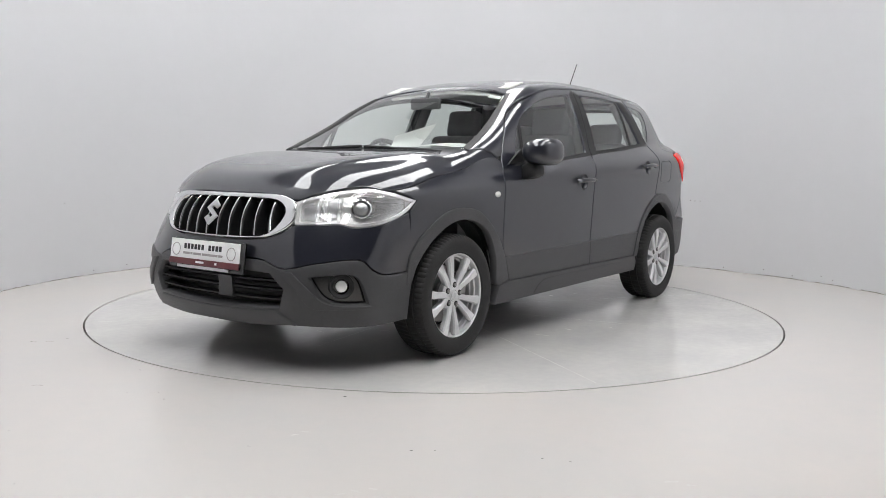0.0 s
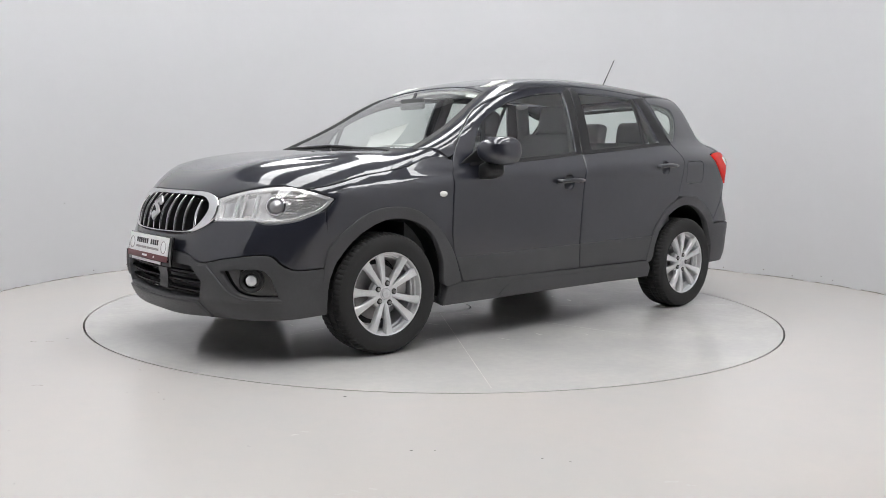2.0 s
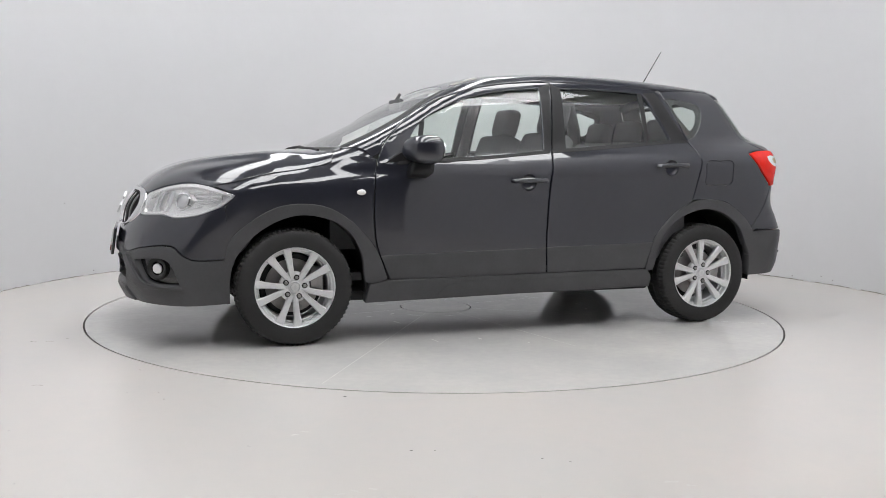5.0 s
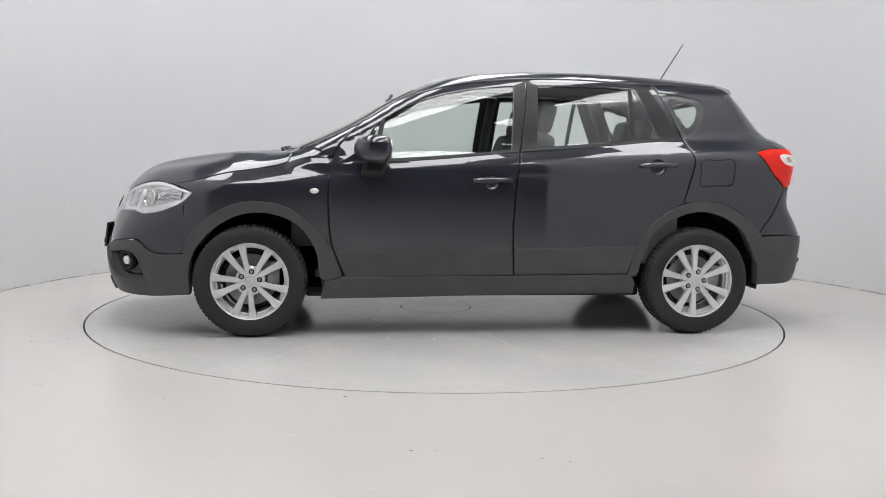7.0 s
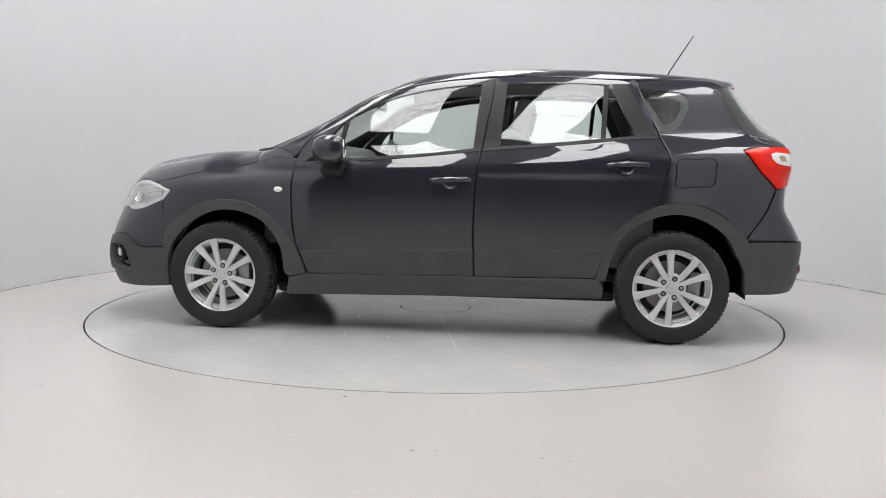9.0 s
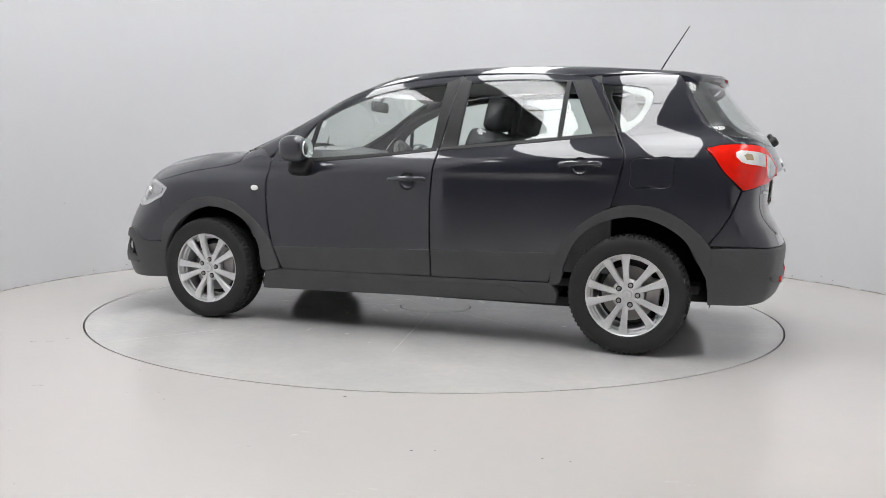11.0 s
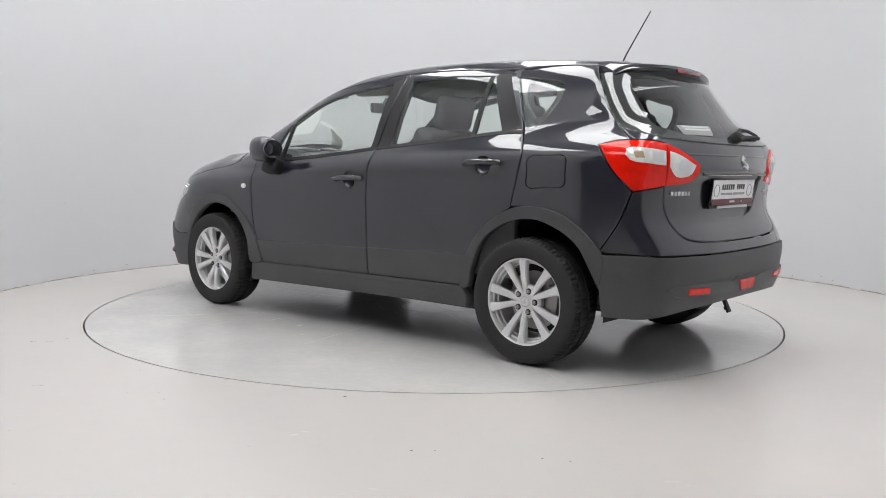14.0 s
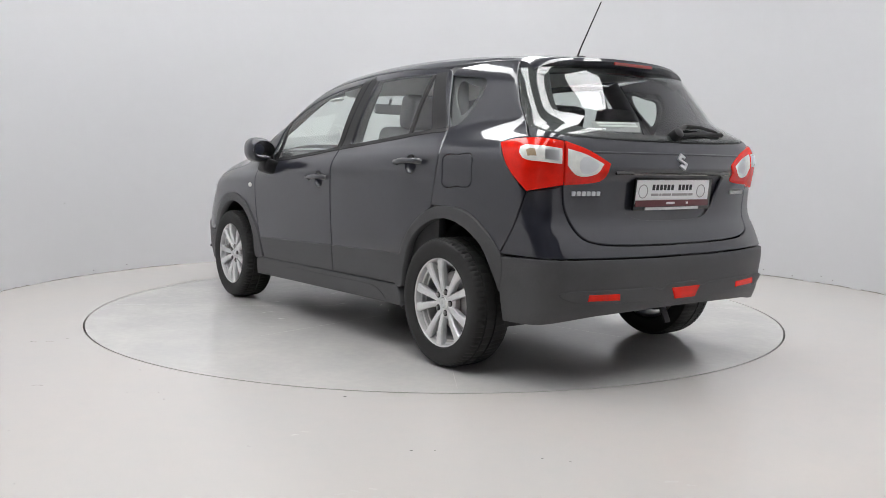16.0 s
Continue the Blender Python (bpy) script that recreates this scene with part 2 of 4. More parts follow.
# ---- the shape of the car body: inside where shape() is negative; nose towards -x, symmetric in y ----
def curve(pairs):
    """A smooth curve through (t, value) pairs."""
    px = np.array([p[0] for p in pairs], float)
    py = np.array([p[1] for p in pairs], float)
    d = np.diff(py) / np.diff(px)
    m = np.concatenate([[d[0]], (d[:-1] + d[1:]) / 2, [d[-1]]])

    def at(t):
        t = np.asarray(t, float)
        i = np.clip(np.searchsorted(px, t) - 1, 0, len(px) - 2)
        h = px[i + 1] - px[i]
        s = (t - px[i]) / h
        low, high = s < 0, s > 1
        s = np.clip(s, 0, 1)
        v = ((1 + 2 * s) * (1 - s) ** 2 * py[i] + s * (1 - s) ** 2 * h * m[i]
             + s * s * (3 - 2 * s) * py[i + 1] + s * s * (s - 1) * h * m[i + 1])
        v = np.where(low, py[0] + (t - px[0]) * m[0], v)
        return np.where(high, py[-1] + (t - px[-1]) * m[-1], v)
    return at


def round_max(a, b, k):
    h = np.maximum(k - np.abs(a - b), 0) / k
    return np.maximum(a, b) + h * h * k / 4


def fade(t, t0, t1):
    s = np.clip((t - t0) / (t1 - t0), 0, 1)
    return s * s * (3 - 2 * s)


SIDE = curve([(0.15, 0.79), (0.25, 0.805), (0.35, 0.82), (0.5, 0.828), (0.65, 0.838), (0.8, 0.845), (0.87, 0.846),
              (0.915, 0.842), (0.955, 0.829), (1.0, 0.802), (1.05, 0.766), (1.1, 0.728)])
RISE = curve([(-3.0, -0.085), (-1.7, -0.085), (-1.2, -0.07), (-0.85, -0.03), (-0.5, 0.015), (0.0, 0.045), (0.7, 0.085), (1.3, 0.115), (1.8, 0.105), (3.0, 0.10)])
UPPER = curve([(0.95, 0.822), (1.02, 0.80), (1.1, 0.774), (1.2, 0.742), (1.3, 0.703), (1.4, 0.655), (1.5, 0.592), (1.6, 0.51)])
NOSE = curve([(0.12, -2.06), (0.2, -2.13), (0.28, -2.175), (0.36, -2.195), (0.5, -2.195), (0.6, -2.18), (0.7, -2.15),
              (0.8, -2.11), (0.9, -2.06)])
TAIL = curve([(0.15, 1.87), (0.25, 1.985), (0.35, 2.045), (0.45, 2.06), (0.57, 2.068), (0.66, 2.03), (0.75, 1.98), (0.9, 1.98),
              (1.0, 1.995), (1.1, 1.975), (1.2, 1.93)])
HOOD = curve([(-2.25, 0.72), (-2.16, 0.80), (-2.08, 0.865), (-1.95, 0.93), (-1.75, 0.99), (-1.5, 1.032), (-1.25, 1.056),
              (-1.05, 1.068), (-0.8, 1.08), (0.0, 1.14), (1.0, 1.2), (2.0, 1.2)])
ROOF = curve([(-0.8, 1.37), (-0.5, 1.46), (-0.25, 1.514), (0.0, 1.545), (0.3, 1.566), (0.6, 1.571), (0.9, 1.564), (1.3, 1.54),
              (1.6, 1.512), (1.85, 1.485)])
SCREEN = curve([(1.0, -1.30), (1.07, -1.13), (1.15, -0.945), (1.24, -0.765), (1.33, -0.61), (1.42, -0.435), (1.5, -0.255), (1.58, 0.0)])
HATCH = curve([(1.0, 2.035), (1.08, 1.995), (1.17, 1.935), (1.33, 1.80), (1.48, 1.685), (1.6, 1.59)])


def shape(x, y, z):
    y = np.abs(y)
    plan = 1 - 0.085 * np.maximum(-1.0 - x, 0) ** 3 - 0.05 * np.maximum(x - 0.8, 0) ** 2.6
    rise = RISE(x) * np.clip((z - 0.55) / 0.35, 0, 1)
    side = y - SIDE(z - rise) * plan
    bow = (y / 0.8) ** 2.6
    front = (NOSE(z) + (0.22 + 0.13 * np.clip((z - 0.5) / 0.25, 0, 1)) * bow - x) * 0.9
    back = (x - TAIL(z) + 0.105 * (y / 0.8) ** 3.6) * 0.9
    deck = (z - HOOD(x) + (0.08 + 0.09 * np.clip((-1.4 - x) / 0.5, 0, 1)) * (y / 0.8) ** 4.2) * 0.95
    ridge = y - (0.36 + 0.335 * np.clip((x + 2.03) / 0.93, 0, 1) ** 0.9)
    swell = np.where(ridge < 0, np.exp(-(ridge / 0.17) ** 2), np.exp(-(ridge / 0.045) ** 2))
    deck = deck - 0.013 * swell * fade(x, -2.08, -1.78) * (1 - fade(x, -1.42, -0.98))
    low = round_max(round_max(side, front, 0.16), back, 0.075)
    low = round_max(low, deck, 0.10)
    plan_up = 1 - 0.165 * np.maximum((x - 0.8) / 1.05, 0) ** 2 - 0.36 * np.maximum(-0.8 - x, 0) ** 1.5
    side_up = (y - UPPER(z) * plan_up) * 0.92
    glass_front = (SCREEN(z) + 0.10 * (y / 0.65) ** 2 - x) * 0.5
    glass_rear = (x - HATCH(z) + 0.14 * (y / 0.6) ** 2.5) * 0.75
    roof = z - ROOF(x) + 0.034 * (y / 0.57) ** 2.5
    up = round_max(round_max(side_up, roof, 0.09), round_max(glass_front, glass_rear, 0.02), 0.07)
    up = round_max(up, 0.96 - z, 0.02)
    h = np.maximum(0.05 - np.abs(low - up), 0) / 0.05
    return np.minimum(low, up) - h * h * 0.0125


def cast(mode, a, b, off=0.0):
    """Points of the body, moved out by off, that lie over the plane points (a, b): side (x, z), top (x, y), rear (y, z),
    and round the nose or the tail (degrees from the middle towards the left side, z)."""
    a, b = np.asarray(a, float), np.asarray(b, float)
    o = 0 * a

    def at(s):
        if mode == "side":
            return a, -s, b
        if mode == "top":
            return a, b, s
        if mode == "rear":
            return s, a, b
        if mode == "nose":
            return -1.1 - s * np.cos(np.radians(a)), -s * np.sin(np.radians(a)), b
        return 1.1 + s * np.cos(np.radians(a)), -s * np.sin(np.radians(a)), b
    lo, hi = {"side": (0.2, 1.1), "top": (0.6, 1.8), "rear": (1.2, 2.4), "nose": (0.3, 1.4), "tail": (0.3, 1.3)}[mode]
    lo, hi = o + lo, o + hi
    for _ in range(26):
        mid = (lo + hi) / 2
        inside = shape(*at(mid)) < 0
        lo, hi = np.where(inside, mid, lo), np.where(inside, hi, mid)
    p = np.stack(at((lo + hi) / 2), -1)
    n = slope(p)
    return p + n * off, n


def slope(p):
    e = 0.004
    g = np.stack([shape(p[:, 0] + dx, p[:, 1] + dy, p[:, 2] + dz) - shape(p[:, 0] - dx, p[:, 1] - dy, p[:, 2] - dz)
                  for dx, dy, dz in ((e, 0, 0), (0, e, 0), (0, 0, e))], -1)
    return g / np.maximum(np.linalg.norm(g, axis=1, keepdims=True), 1e-9)


# ---- panels cut out of the body's shape ----
from mathutils.geometry import delaunay_2d_cdt

UNIT = {"side": 1.0, "top": 1.0, "rear": 1.0, "nose": 0.0165, "tail": 0.0165}


def outline_of(points, unit=1.0, step=0.02):
    """A closed outline, smooth through its points, with corners where a point has a third number."""
    pts = [np.array((p[0] * unit, p[1])) for p in points]
    hard = [len(p) > 2 for p in points]
    n = len(pts)
    out = []
    for i in range(n):
        p1, p2 = pts[i], pts[(i + 1) % n]
        p0 = p1 - (p2 - p1) * 0.5 if hard[i] else pts[i - 1]
        p3 = p2 + (p2 - p1) * 0.5 if hard[(i + 1) % n] else pts[(i + 2) % n]
        length = np.linalg.norm(p2 - p1)
        a = max(np.linalg.norm(p2 - p0), 1e-6)
        b = max(np.linalg.norm(p3 - p1), 1e-6)
        m1, m2 = (p2 - p0) / a * length, (p3 - p1) / b * length
        k = max(1, int(round(length / step)))
        for j in range(k):
            s = j / k
            out.append((1 + 2 * s) * (1 - s) ** 2 * p1 + s * (1 - s) ** 2 * m1 + s * s * (3 - 2 * s) * p2 + s * s * (s - 1) * m2)
    out = np.array(out)
    x, y = out[:, 0], out[:, 1]
    if (x * np.roll(y, -1) - np.roll(x, -1) * y).sum() < 0:
        out = out[::-1]
    return out


def inset(loop, d):
    t = np.roll(loop, -1, 0) - np.roll(loop, 1, 0)
    t /= np.maximum(np.linalg.norm(t, axis=1, keepdims=True), 1e-9)
    return loop + np.stack([-t[:, 1], t[:, 0]], -1) * d


def within(loop, p):
    x, y = p[:, 0], p[:, 1]
    inside = np.zeros(len(p), bool)
    for (x0, y0), (x1, y1) in zip(loop, np.roll(loop, -1, 0)):
        cross = (y0 > y) != (y1 > y)
        inside ^= cross & (x < (x1 - x0) * (y - y0) / (y1 - y0 + 1e-12) + x0)
    return inside


def panel_mesh(name, mode, points, holes=(), off=0.0, gap=0.0042, depth=0.018, step=0.035, mirror=False, lip=0.004, flat=None):
    """A sheet of the body's surface with the given outline, its edges rolled inwards."""
    u = UNIT[mode]
    loops = [inset(outline_of(points, u), gap)] + [inset(outline_of(h, u), -gap)[::-1] for h in holes]
    outer = loops[0]
    lo, hi = outer.min(0), outer.max(0)
    gx, gy = np.meshgrid(np.arange(lo[0] + step / 2, hi[0], step), np.arange(lo[1] + step / 2, hi[1], step))
    grid = np.stack([gx.ravel(), gy.ravel()], -1)
    keep = within(outer, grid)
    for h in loops[1:]:
        keep &= ~within(h, grid)
    grid = grid[keep]
    rim = np.concatenate(loops)
    if len(grid):
        near = np.array([((rim - g) ** 2).sum(1).min() for g in grid])
        grid = grid[near > (step * 0.45) ** 2]
    edges, start = [], 0
    for lp in loops:
        edges += [(start + i, start + (i + 1) % len(lp)) for i in range(len(lp))]
        start += len(lp)
    allp = np.concatenate([rim, grid]) if len(grid) else rim
    vs, _, fs, _, _, _ = delaunay_2d_cdt([Vector(p) for p in allp], edges, [], 0, 1e-5)
    flat2 = np.array([tuple(v) for v in vs])
    fs = np.array([f for f in fs if len(f) == 3])
    mid = flat2[fs].mean(1)
    ok = within(outer, mid)
    for h in loops[1:]:
        ok &= ~within(h, mid)
    fs = fs[ok]
    P, N = cast(mode, flat2[:, 0] / u, flat2[:, 1], off)
    verts, norms, faces = [*P], [*N], []
    a, b, c = P[fs[:, 0]], P[fs[:, 1]], P[fs[:, 2]]
    flip = (np.cross(b - a, c - a) * N[fs[:, 0]]).sum() < 0
    faces += [tuple(f[::-1]) if flip else tuple(f) for f in fs.tolist()]
    for lp in loops:
        P, N = cast(mode, lp[:, 0] / u, lp[:, 1], off)
        t = np.roll(P, -1, 0) - np.roll(P, 1, 0)
        t /= np.maximum(np.linalg.norm(t, axis=1, keepdims=True), 1e-9)
        out = np.cross(t, N) * (-1 if flip else 1)
        k, base = len(lp), len(verts)
        mid_n = N + out
        mid_n /= np.maximum(np.linalg.norm(mid_n, axis=1, keepdims=True), 1e-9)
        for ring, rn in ((P, N), (P + out * lip * 0.7 - N * lip, mid_n), (P + out * lip * 0.7 - N * (depth + lip), out)):
            verts += [*ring]
            norms += [*rn]
        for r in range(2):
            for i in range(k):
                j = (i + 1) % k
                q = (base + r * k + i, base + (r + 1) * k + i, base + (r + 1) * k + j, base + r * k + j)
                faces.append(q[::-1] if flip else q)
    verts, norms = np.array(verts), np.array(norms)
    if mirror:
        verts, norms = verts * (1, -1, 1), norms * (1, -1, 1)
        faces = [f[::-1] for f in faces]
    return mesh_of(name, verts, faces, norms)


# the car turns about the turntable's axis, which lies a little off its own middle
SHIFT = (0.145, -0.17, 0.0)
AT = pose(*SHIFT)
car = tagged(new("car"), "glossy black five-door crossover car standing on the turntable", "car")


def panel(name, mode, points, material, parent=None, label="", both=False, **k):
    made = []
    for mirror in ((False, True) if both else (False,)):
        me = panel_mesh(name, mode, points, mirror=mirror, **k)
        made.append(part(name, me, material, parent or car, label, None if parent else AT))
    return made


def whole(half):
    """An outline given for one side of the middle, completed on the other."""
    return list(half) + [(-p[0], *p[1:]) for p in half[::-1] if abs(p[0]) > 1e-6]


def on_body(mode, pts):
    return cast(mode, [p[0] for p in pts], [p[1] for p in pts])[0]


def xyz(mode, a, b, off=0.0):
    P, N = cast(mode, [a], [b], off)
    return Vector(P[0]), Vector(N[0])


def frame_at(mode, a, b, off=0.0):
    """A pose on the body: -y out of the surface, z up along it, x along it."""
    p, n = xyz(mode, a, b, off)
    x = n.cross(Vector((0, 0, -1))).normalized()
    z = x.cross(-n).normalized()
    m = Matrix((x, -n, z)).transposed().to_4x4()
    m.translation = p
    return m


# seams shared by neighbouring panels
WING_SEAM = [(-1.74, 0.852), (-1.62, 0.872), (-1.43, 0.918), (-1.21, 0.953), (-1.14, 0.966), (-1.09, 0.985)]
LAMP_TOP = on_body("nose", [(25.3, 0.803), (30, 0.829), (36.4, 0.854), (43.8, 0.868)])
SEAM_XY = [(float(p[0]), float(p[1])) for p in on_body("side", WING_SEAM)]
DOOR_TOP = [(-0.838, 1.012), (-0.744, 1.152), (-0.55, 1.305), (-0.287, 1.409), (-0.016, 1.465), (0.3, 1.495), (0.604, 1.496), (0.986, 1.478), (1.085, 1.462)]
GATE_SEAM = [(46.4, 1.104), (48.0, 1.17), (50.4, 1.25), (52.0, 1.34), (53.2, 1.44)]
HATCH_SEAM = [(float(p[0]), float(p[2])) for p in on_body("tail", GATE_SEAM)]
GLASS = whole([(0.0, 1.105), (20, 1.107), (38, 1.124), (47.5, 1.163, 1), (50.0, 1.25), (51.6, 1.34), (52.7, 1.437, 1), (35, 1.448), (18, 1.458), (0.0, 1.462)])
F_ARCH = [(-1.655, 0.40), (-1.599, 0.497), (-1.488, 0.618), (-1.333, 0.695), (-1.179, 0.697), (-1.025, 0.628), (-0.932, 0.485), (-0.908, 0.335)]
F_FLARE = [(-1.64, 0.56), (-1.581, 0.627), (-1.425, 0.73), (-1.286, 0.76), (-1.117, 0.738), (-0.963, 0.638), (-0.853, 0.503)]
R_ARCH = [(0.931, 0.35), (0.96, 0.457), (1.037, 0.608), (1.204, 0.709), (1.379, 0.72), (1.567, 0.626), (1.66, 0.48)]
R_FLARE = [(0.938, 0.54), (1.066, 0.691), (1.252, 0.776), (1.448, 0.767), (1.6, 0.684), (1.705, 0.575)]
F_WINDOW = [(0.177, 1.072, 1), (-0.05, 1.045), (-0.297, 1.026), (-0.608, 1.008), (-0.722, 1.0, 1), (-0.68, 1.06), (-0.578, 1.215), (-0.356, 1.335),
            (-0.089, 1.41), (0.21, 1.448, 1)]
R_WINDOW = [(0.36, 1.452, 1), (0.65, 1.458), (0.938, 1.445, 1), (1.078, 1.156, 1), (0.7, 1.118), (0.33, 1.086, 1)]
Q_WINDOW = [(1.06, 1.432, 1), (1.278, 1.408), (1.37, 1.375), (1.345, 1.261), (1.27, 1.178), (1.222, 1.168, 1)]
FUEL = [(1.308, 1.02), (1.41, 1.028), (1.505, 1.026), (1.51, 0.96), (1.498, 0.886), (1.40, 0.88), (1.304, 0.878), (1.30, 0.95)]
BLACKOUT = "black sheet painting the shade inside the body"


def cup_ring(x, z):
    """The round opening in a door under its handle."""
    return [(x + 0.047 * math.cos(a), z + 0.047 * math.sin(a)) for a in np.linspace(0, 2 * math.pi, 16, endpoint=False)]


def body_panels():
    # front wing
    lamp_edge = [(float(p[0]), float(p[2])) for p in on_body("nose", [(55.9, 0.752), (58.3, 0.808), (55.0, 0.832)])]
    lamp_edge = [(*lamp_edge[0], 1), (*lamp_edge[1], 1), lamp_edge[2]]
    wing = [(-1.715, 0.855, 1)] + WING_SEAM[1:5] + [(-1.09, 0.985, 1), (-1.02, 1.01, 1), (-0.93, 1.025), (-0.845, 1.005, 1), (-0.868, 0.85), (-0.866, 0.63), (-0.848, 0.51, 1)]
    wing += F_FLARE[::-1][1:] + [(-1.645, 0.575, 1), (-1.655, 0.66)] + lamp_edge
    panel("front_wing", "side", wing, PAINT, both=True)
    # doors
    fd = [(-0.768, 0.338, 1), (0.195, 0.349, 1), (0.187, 0.54), (0.193, 0.83), (0.222, 1.056), (0.262, 1.28), (0.298, 1.492, 1)]
    fd += DOOR_TOP[:5][::-1] + [(-0.862, 0.85), (-0.859, 0.63), (-0.837, 0.50)]
    for ob in panel("front_door", "side", fd, PAINT, both=True, holes=[F_WINDOW, cup_ring(0.058, 0.884)]):
        mirror = ob.data.vertices[0].co.y > 0
        door_bits(ob, mirror, "front")
    rd = [(0.202, 0.349, 1), (0.878, 0.357, 1), (0.938, 0.54), (1.066, 0.691), (1.20, 0.772, 1), (1.245, 0.95), (1.259, 1.04), (1.212, 1.14, 1),
          (1.15, 1.30), (1.088, 1.432), (1.05, 1.465)] + DOOR_TOP[5:8][::-1][:2] + [(0.305, 1.493, 1), (0.27, 1.28), (0.23, 1.056), (0.2, 0.83), (0.194, 0.54)]
    for ob in panel("rear_door", "side", rd, PAINT, both=True, holes=[R_WINDOW, cup_ring(1.035, 0.980)]):
        door_bits(ob, ob.data.vertices[0].co.y > 0, "rear")
    # rear quarter
    rear = [(float(p[0]), float(p[2])) for p in on_body("tail", [(53.9, 0.588), (49.8, 0.72), (46.9, 0.868), (51.5, 0.97), (54.4, 1.083), (49.9, 1.102), (46.4, 1.105)])]
    rear = [(*p, 1) if i in (0, 2, 4, 6) else p for i, p in enumerate(rear)]
    q = [(1.217, 1.15, 1), (1.264, 1.04), (1.25, 0.95), (1.205, 0.782, 1), (1.252, 0.782), (1.448, 0.772), (1.6, 0.69)] + rear + HATCH_SEAM[1:]
    q += [(1.50, 1.478, 1), (1.3, 1.482), (1.09, 1.468, 1), (1.098, 1.428), (1.155, 1.30)]
    panel("rear_quarter", "side", q, PAINT, both=True, holes=[Q_WINDOW, FUEL])
    panel("fuel_flap", "side", FUEL, PAINT, gap=0.005)
    for pane in panel("quarter_window", "side", Q_WINDOW, PANE, both=True, off=-0.004, depth=0.004, gap=-0.003, label="small tinted rear quarter window"):
        clear = [(1.265 + (x - 1.245) * 0.60, 1.305 + (z - 1.30) * 0.66) for x, z, *_ in Q_WINDOW]
        part("window_border", panel_mesh("window_border", "side", Q_WINDOW, holes=[clear], off=-0.010, gap=-0.003, depth=0.006, mirror=pane.data.vertices[0].co.y > 0), GLOSSBLACK, pane)
    # bonnet, roof, glass
    hood = [(-2.075, 0.0), (-2.06, -0.288)] + [(float(p[0]), float(p[1])) for p in LAMP_TOP] + SEAM_XY[:5] + [(*SEAM_XY[5], 1), (-1.075, -0.72), (-1.13, -0.58), (-1.2, -0.3), (-1.225, 0.0)]
    hood = hood + [(x, -y, *c) for x, y, *c in hood[1:-1][::-1]]
    panel("bonnet", "top", hood, PAINT, step=0.018, label="glossy black bonnet with soft creases")
    edge = on_body("side", DOOR_TOP)
    side = [(p[0], p[1] + 0.004) for p in edge]
    roof = [(-0.30, 0.0), (-0.325, -0.35), (-0.375, -0.53, 1), (-0.7, -0.622), (-1.03, -0.705, 1), (-0.90, side[0][1] + 0.01)] + side[:8]
    back = on_body("side", [(1.3, 1.486), (1.50, 1.48)])
    roof += [(p[0], p[1] + 0.003) for p in back] + [(1.57, -0.50, 1), (1.62, -0.3), (1.64, 0.0)]
    roof = roof + [(x, -y, *c) for x, y, *c in roof[1:-1][::-1]]
    panel("roof", "top", roof, PAINT, step=0.024, label="glossy black roof with its front pillars")
    screen = [(-1.135, 0.0), (-1.11, -0.35), (-1.02, -0.672, 1), (-0.7, -0.612), (-0.372, -0.522, 1), (-0.325, -0.35), (-0.30, 0.0)]
    screen = screen + [(x, -y, *c) for x, y, *c in screen[1:-1][::-1]]
    panel("windscreen", "top", screen, SCREENGLASS, step=0.05, off=-0.004, depth=0.004, gap=0.0, label="clear windscreen")
    for m in (1, -1):
        strip = [(-1.015, -0.666, 1), (-0.86, -0.642), (-0.7, -0.608), (-0.53, -0.566), (-0.37, -0.520, 1), (-0.365, -0.540, 1), (-0.53, -0.598), (-0.7, -0.648), (-0.86, -0.684), (-1.03, -0.708, 1)]
        panel("screen_moulding", "top", [(x, m * y, *c) for x, y, *c in strip], DARK, off=0.004, gap=0.0, depth=0.008, step=0.02, label="matt black windscreen moulding")
    cowl = [(-1.235, 0.0), (-1.21, -0.3), (-1.14, -0.58), (-1.04, -0.71, 1), (-0.97, -0.69, 1), (-1.09, -0.35), (-1.115, 0.0)]
    cowl = cowl + [(x, -y, *c) for x, y, *c in cowl[1:-1][::-1]]
    panel("cowl", "top", cowl, DARK, off=-0.012, gap=0.0)
    corner = [(-1.15, -0.66, 1), (-1.16, -0.78), (-0.98, -0.80), (-0.80, -0.79, 1), (-0.80, -0.70), (-0.95, -0.66, 1)]
    for m in (1, -1):
        panel("cowl_corner", "top", [(x, m * y, *c) for x, y, *c in corner], PAINT, off=-0.006, gap=0.0, depth=0.004)
    # headliner, and a black lining sheet that paints the shade behind the gaps
    liner = [(-0.30, 0.0), (-0.34, -0.40), (-0.2, -0.52), (0.3, -0.56), (1.0, -0.55), (1.5, -0.45), (1.58, 0.0)]
    liner = liner + [(x, -y) for x, y in liner[1:-1][::-1]]
    panel("headliner", "top", liner, LINER, step=0.08, off=-0.03, gap=0.0, depth=0.005)
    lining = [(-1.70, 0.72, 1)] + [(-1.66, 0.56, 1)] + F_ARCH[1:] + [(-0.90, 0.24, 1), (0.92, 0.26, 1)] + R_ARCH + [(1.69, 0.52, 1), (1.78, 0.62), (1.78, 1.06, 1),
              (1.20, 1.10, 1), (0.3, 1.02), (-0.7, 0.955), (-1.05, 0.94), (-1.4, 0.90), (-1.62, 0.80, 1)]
    panel("inner_shade", "side", lining, DARK, both=True, off=-0.028, gap=0.0, depth=0.002, label=BLACKOUT)
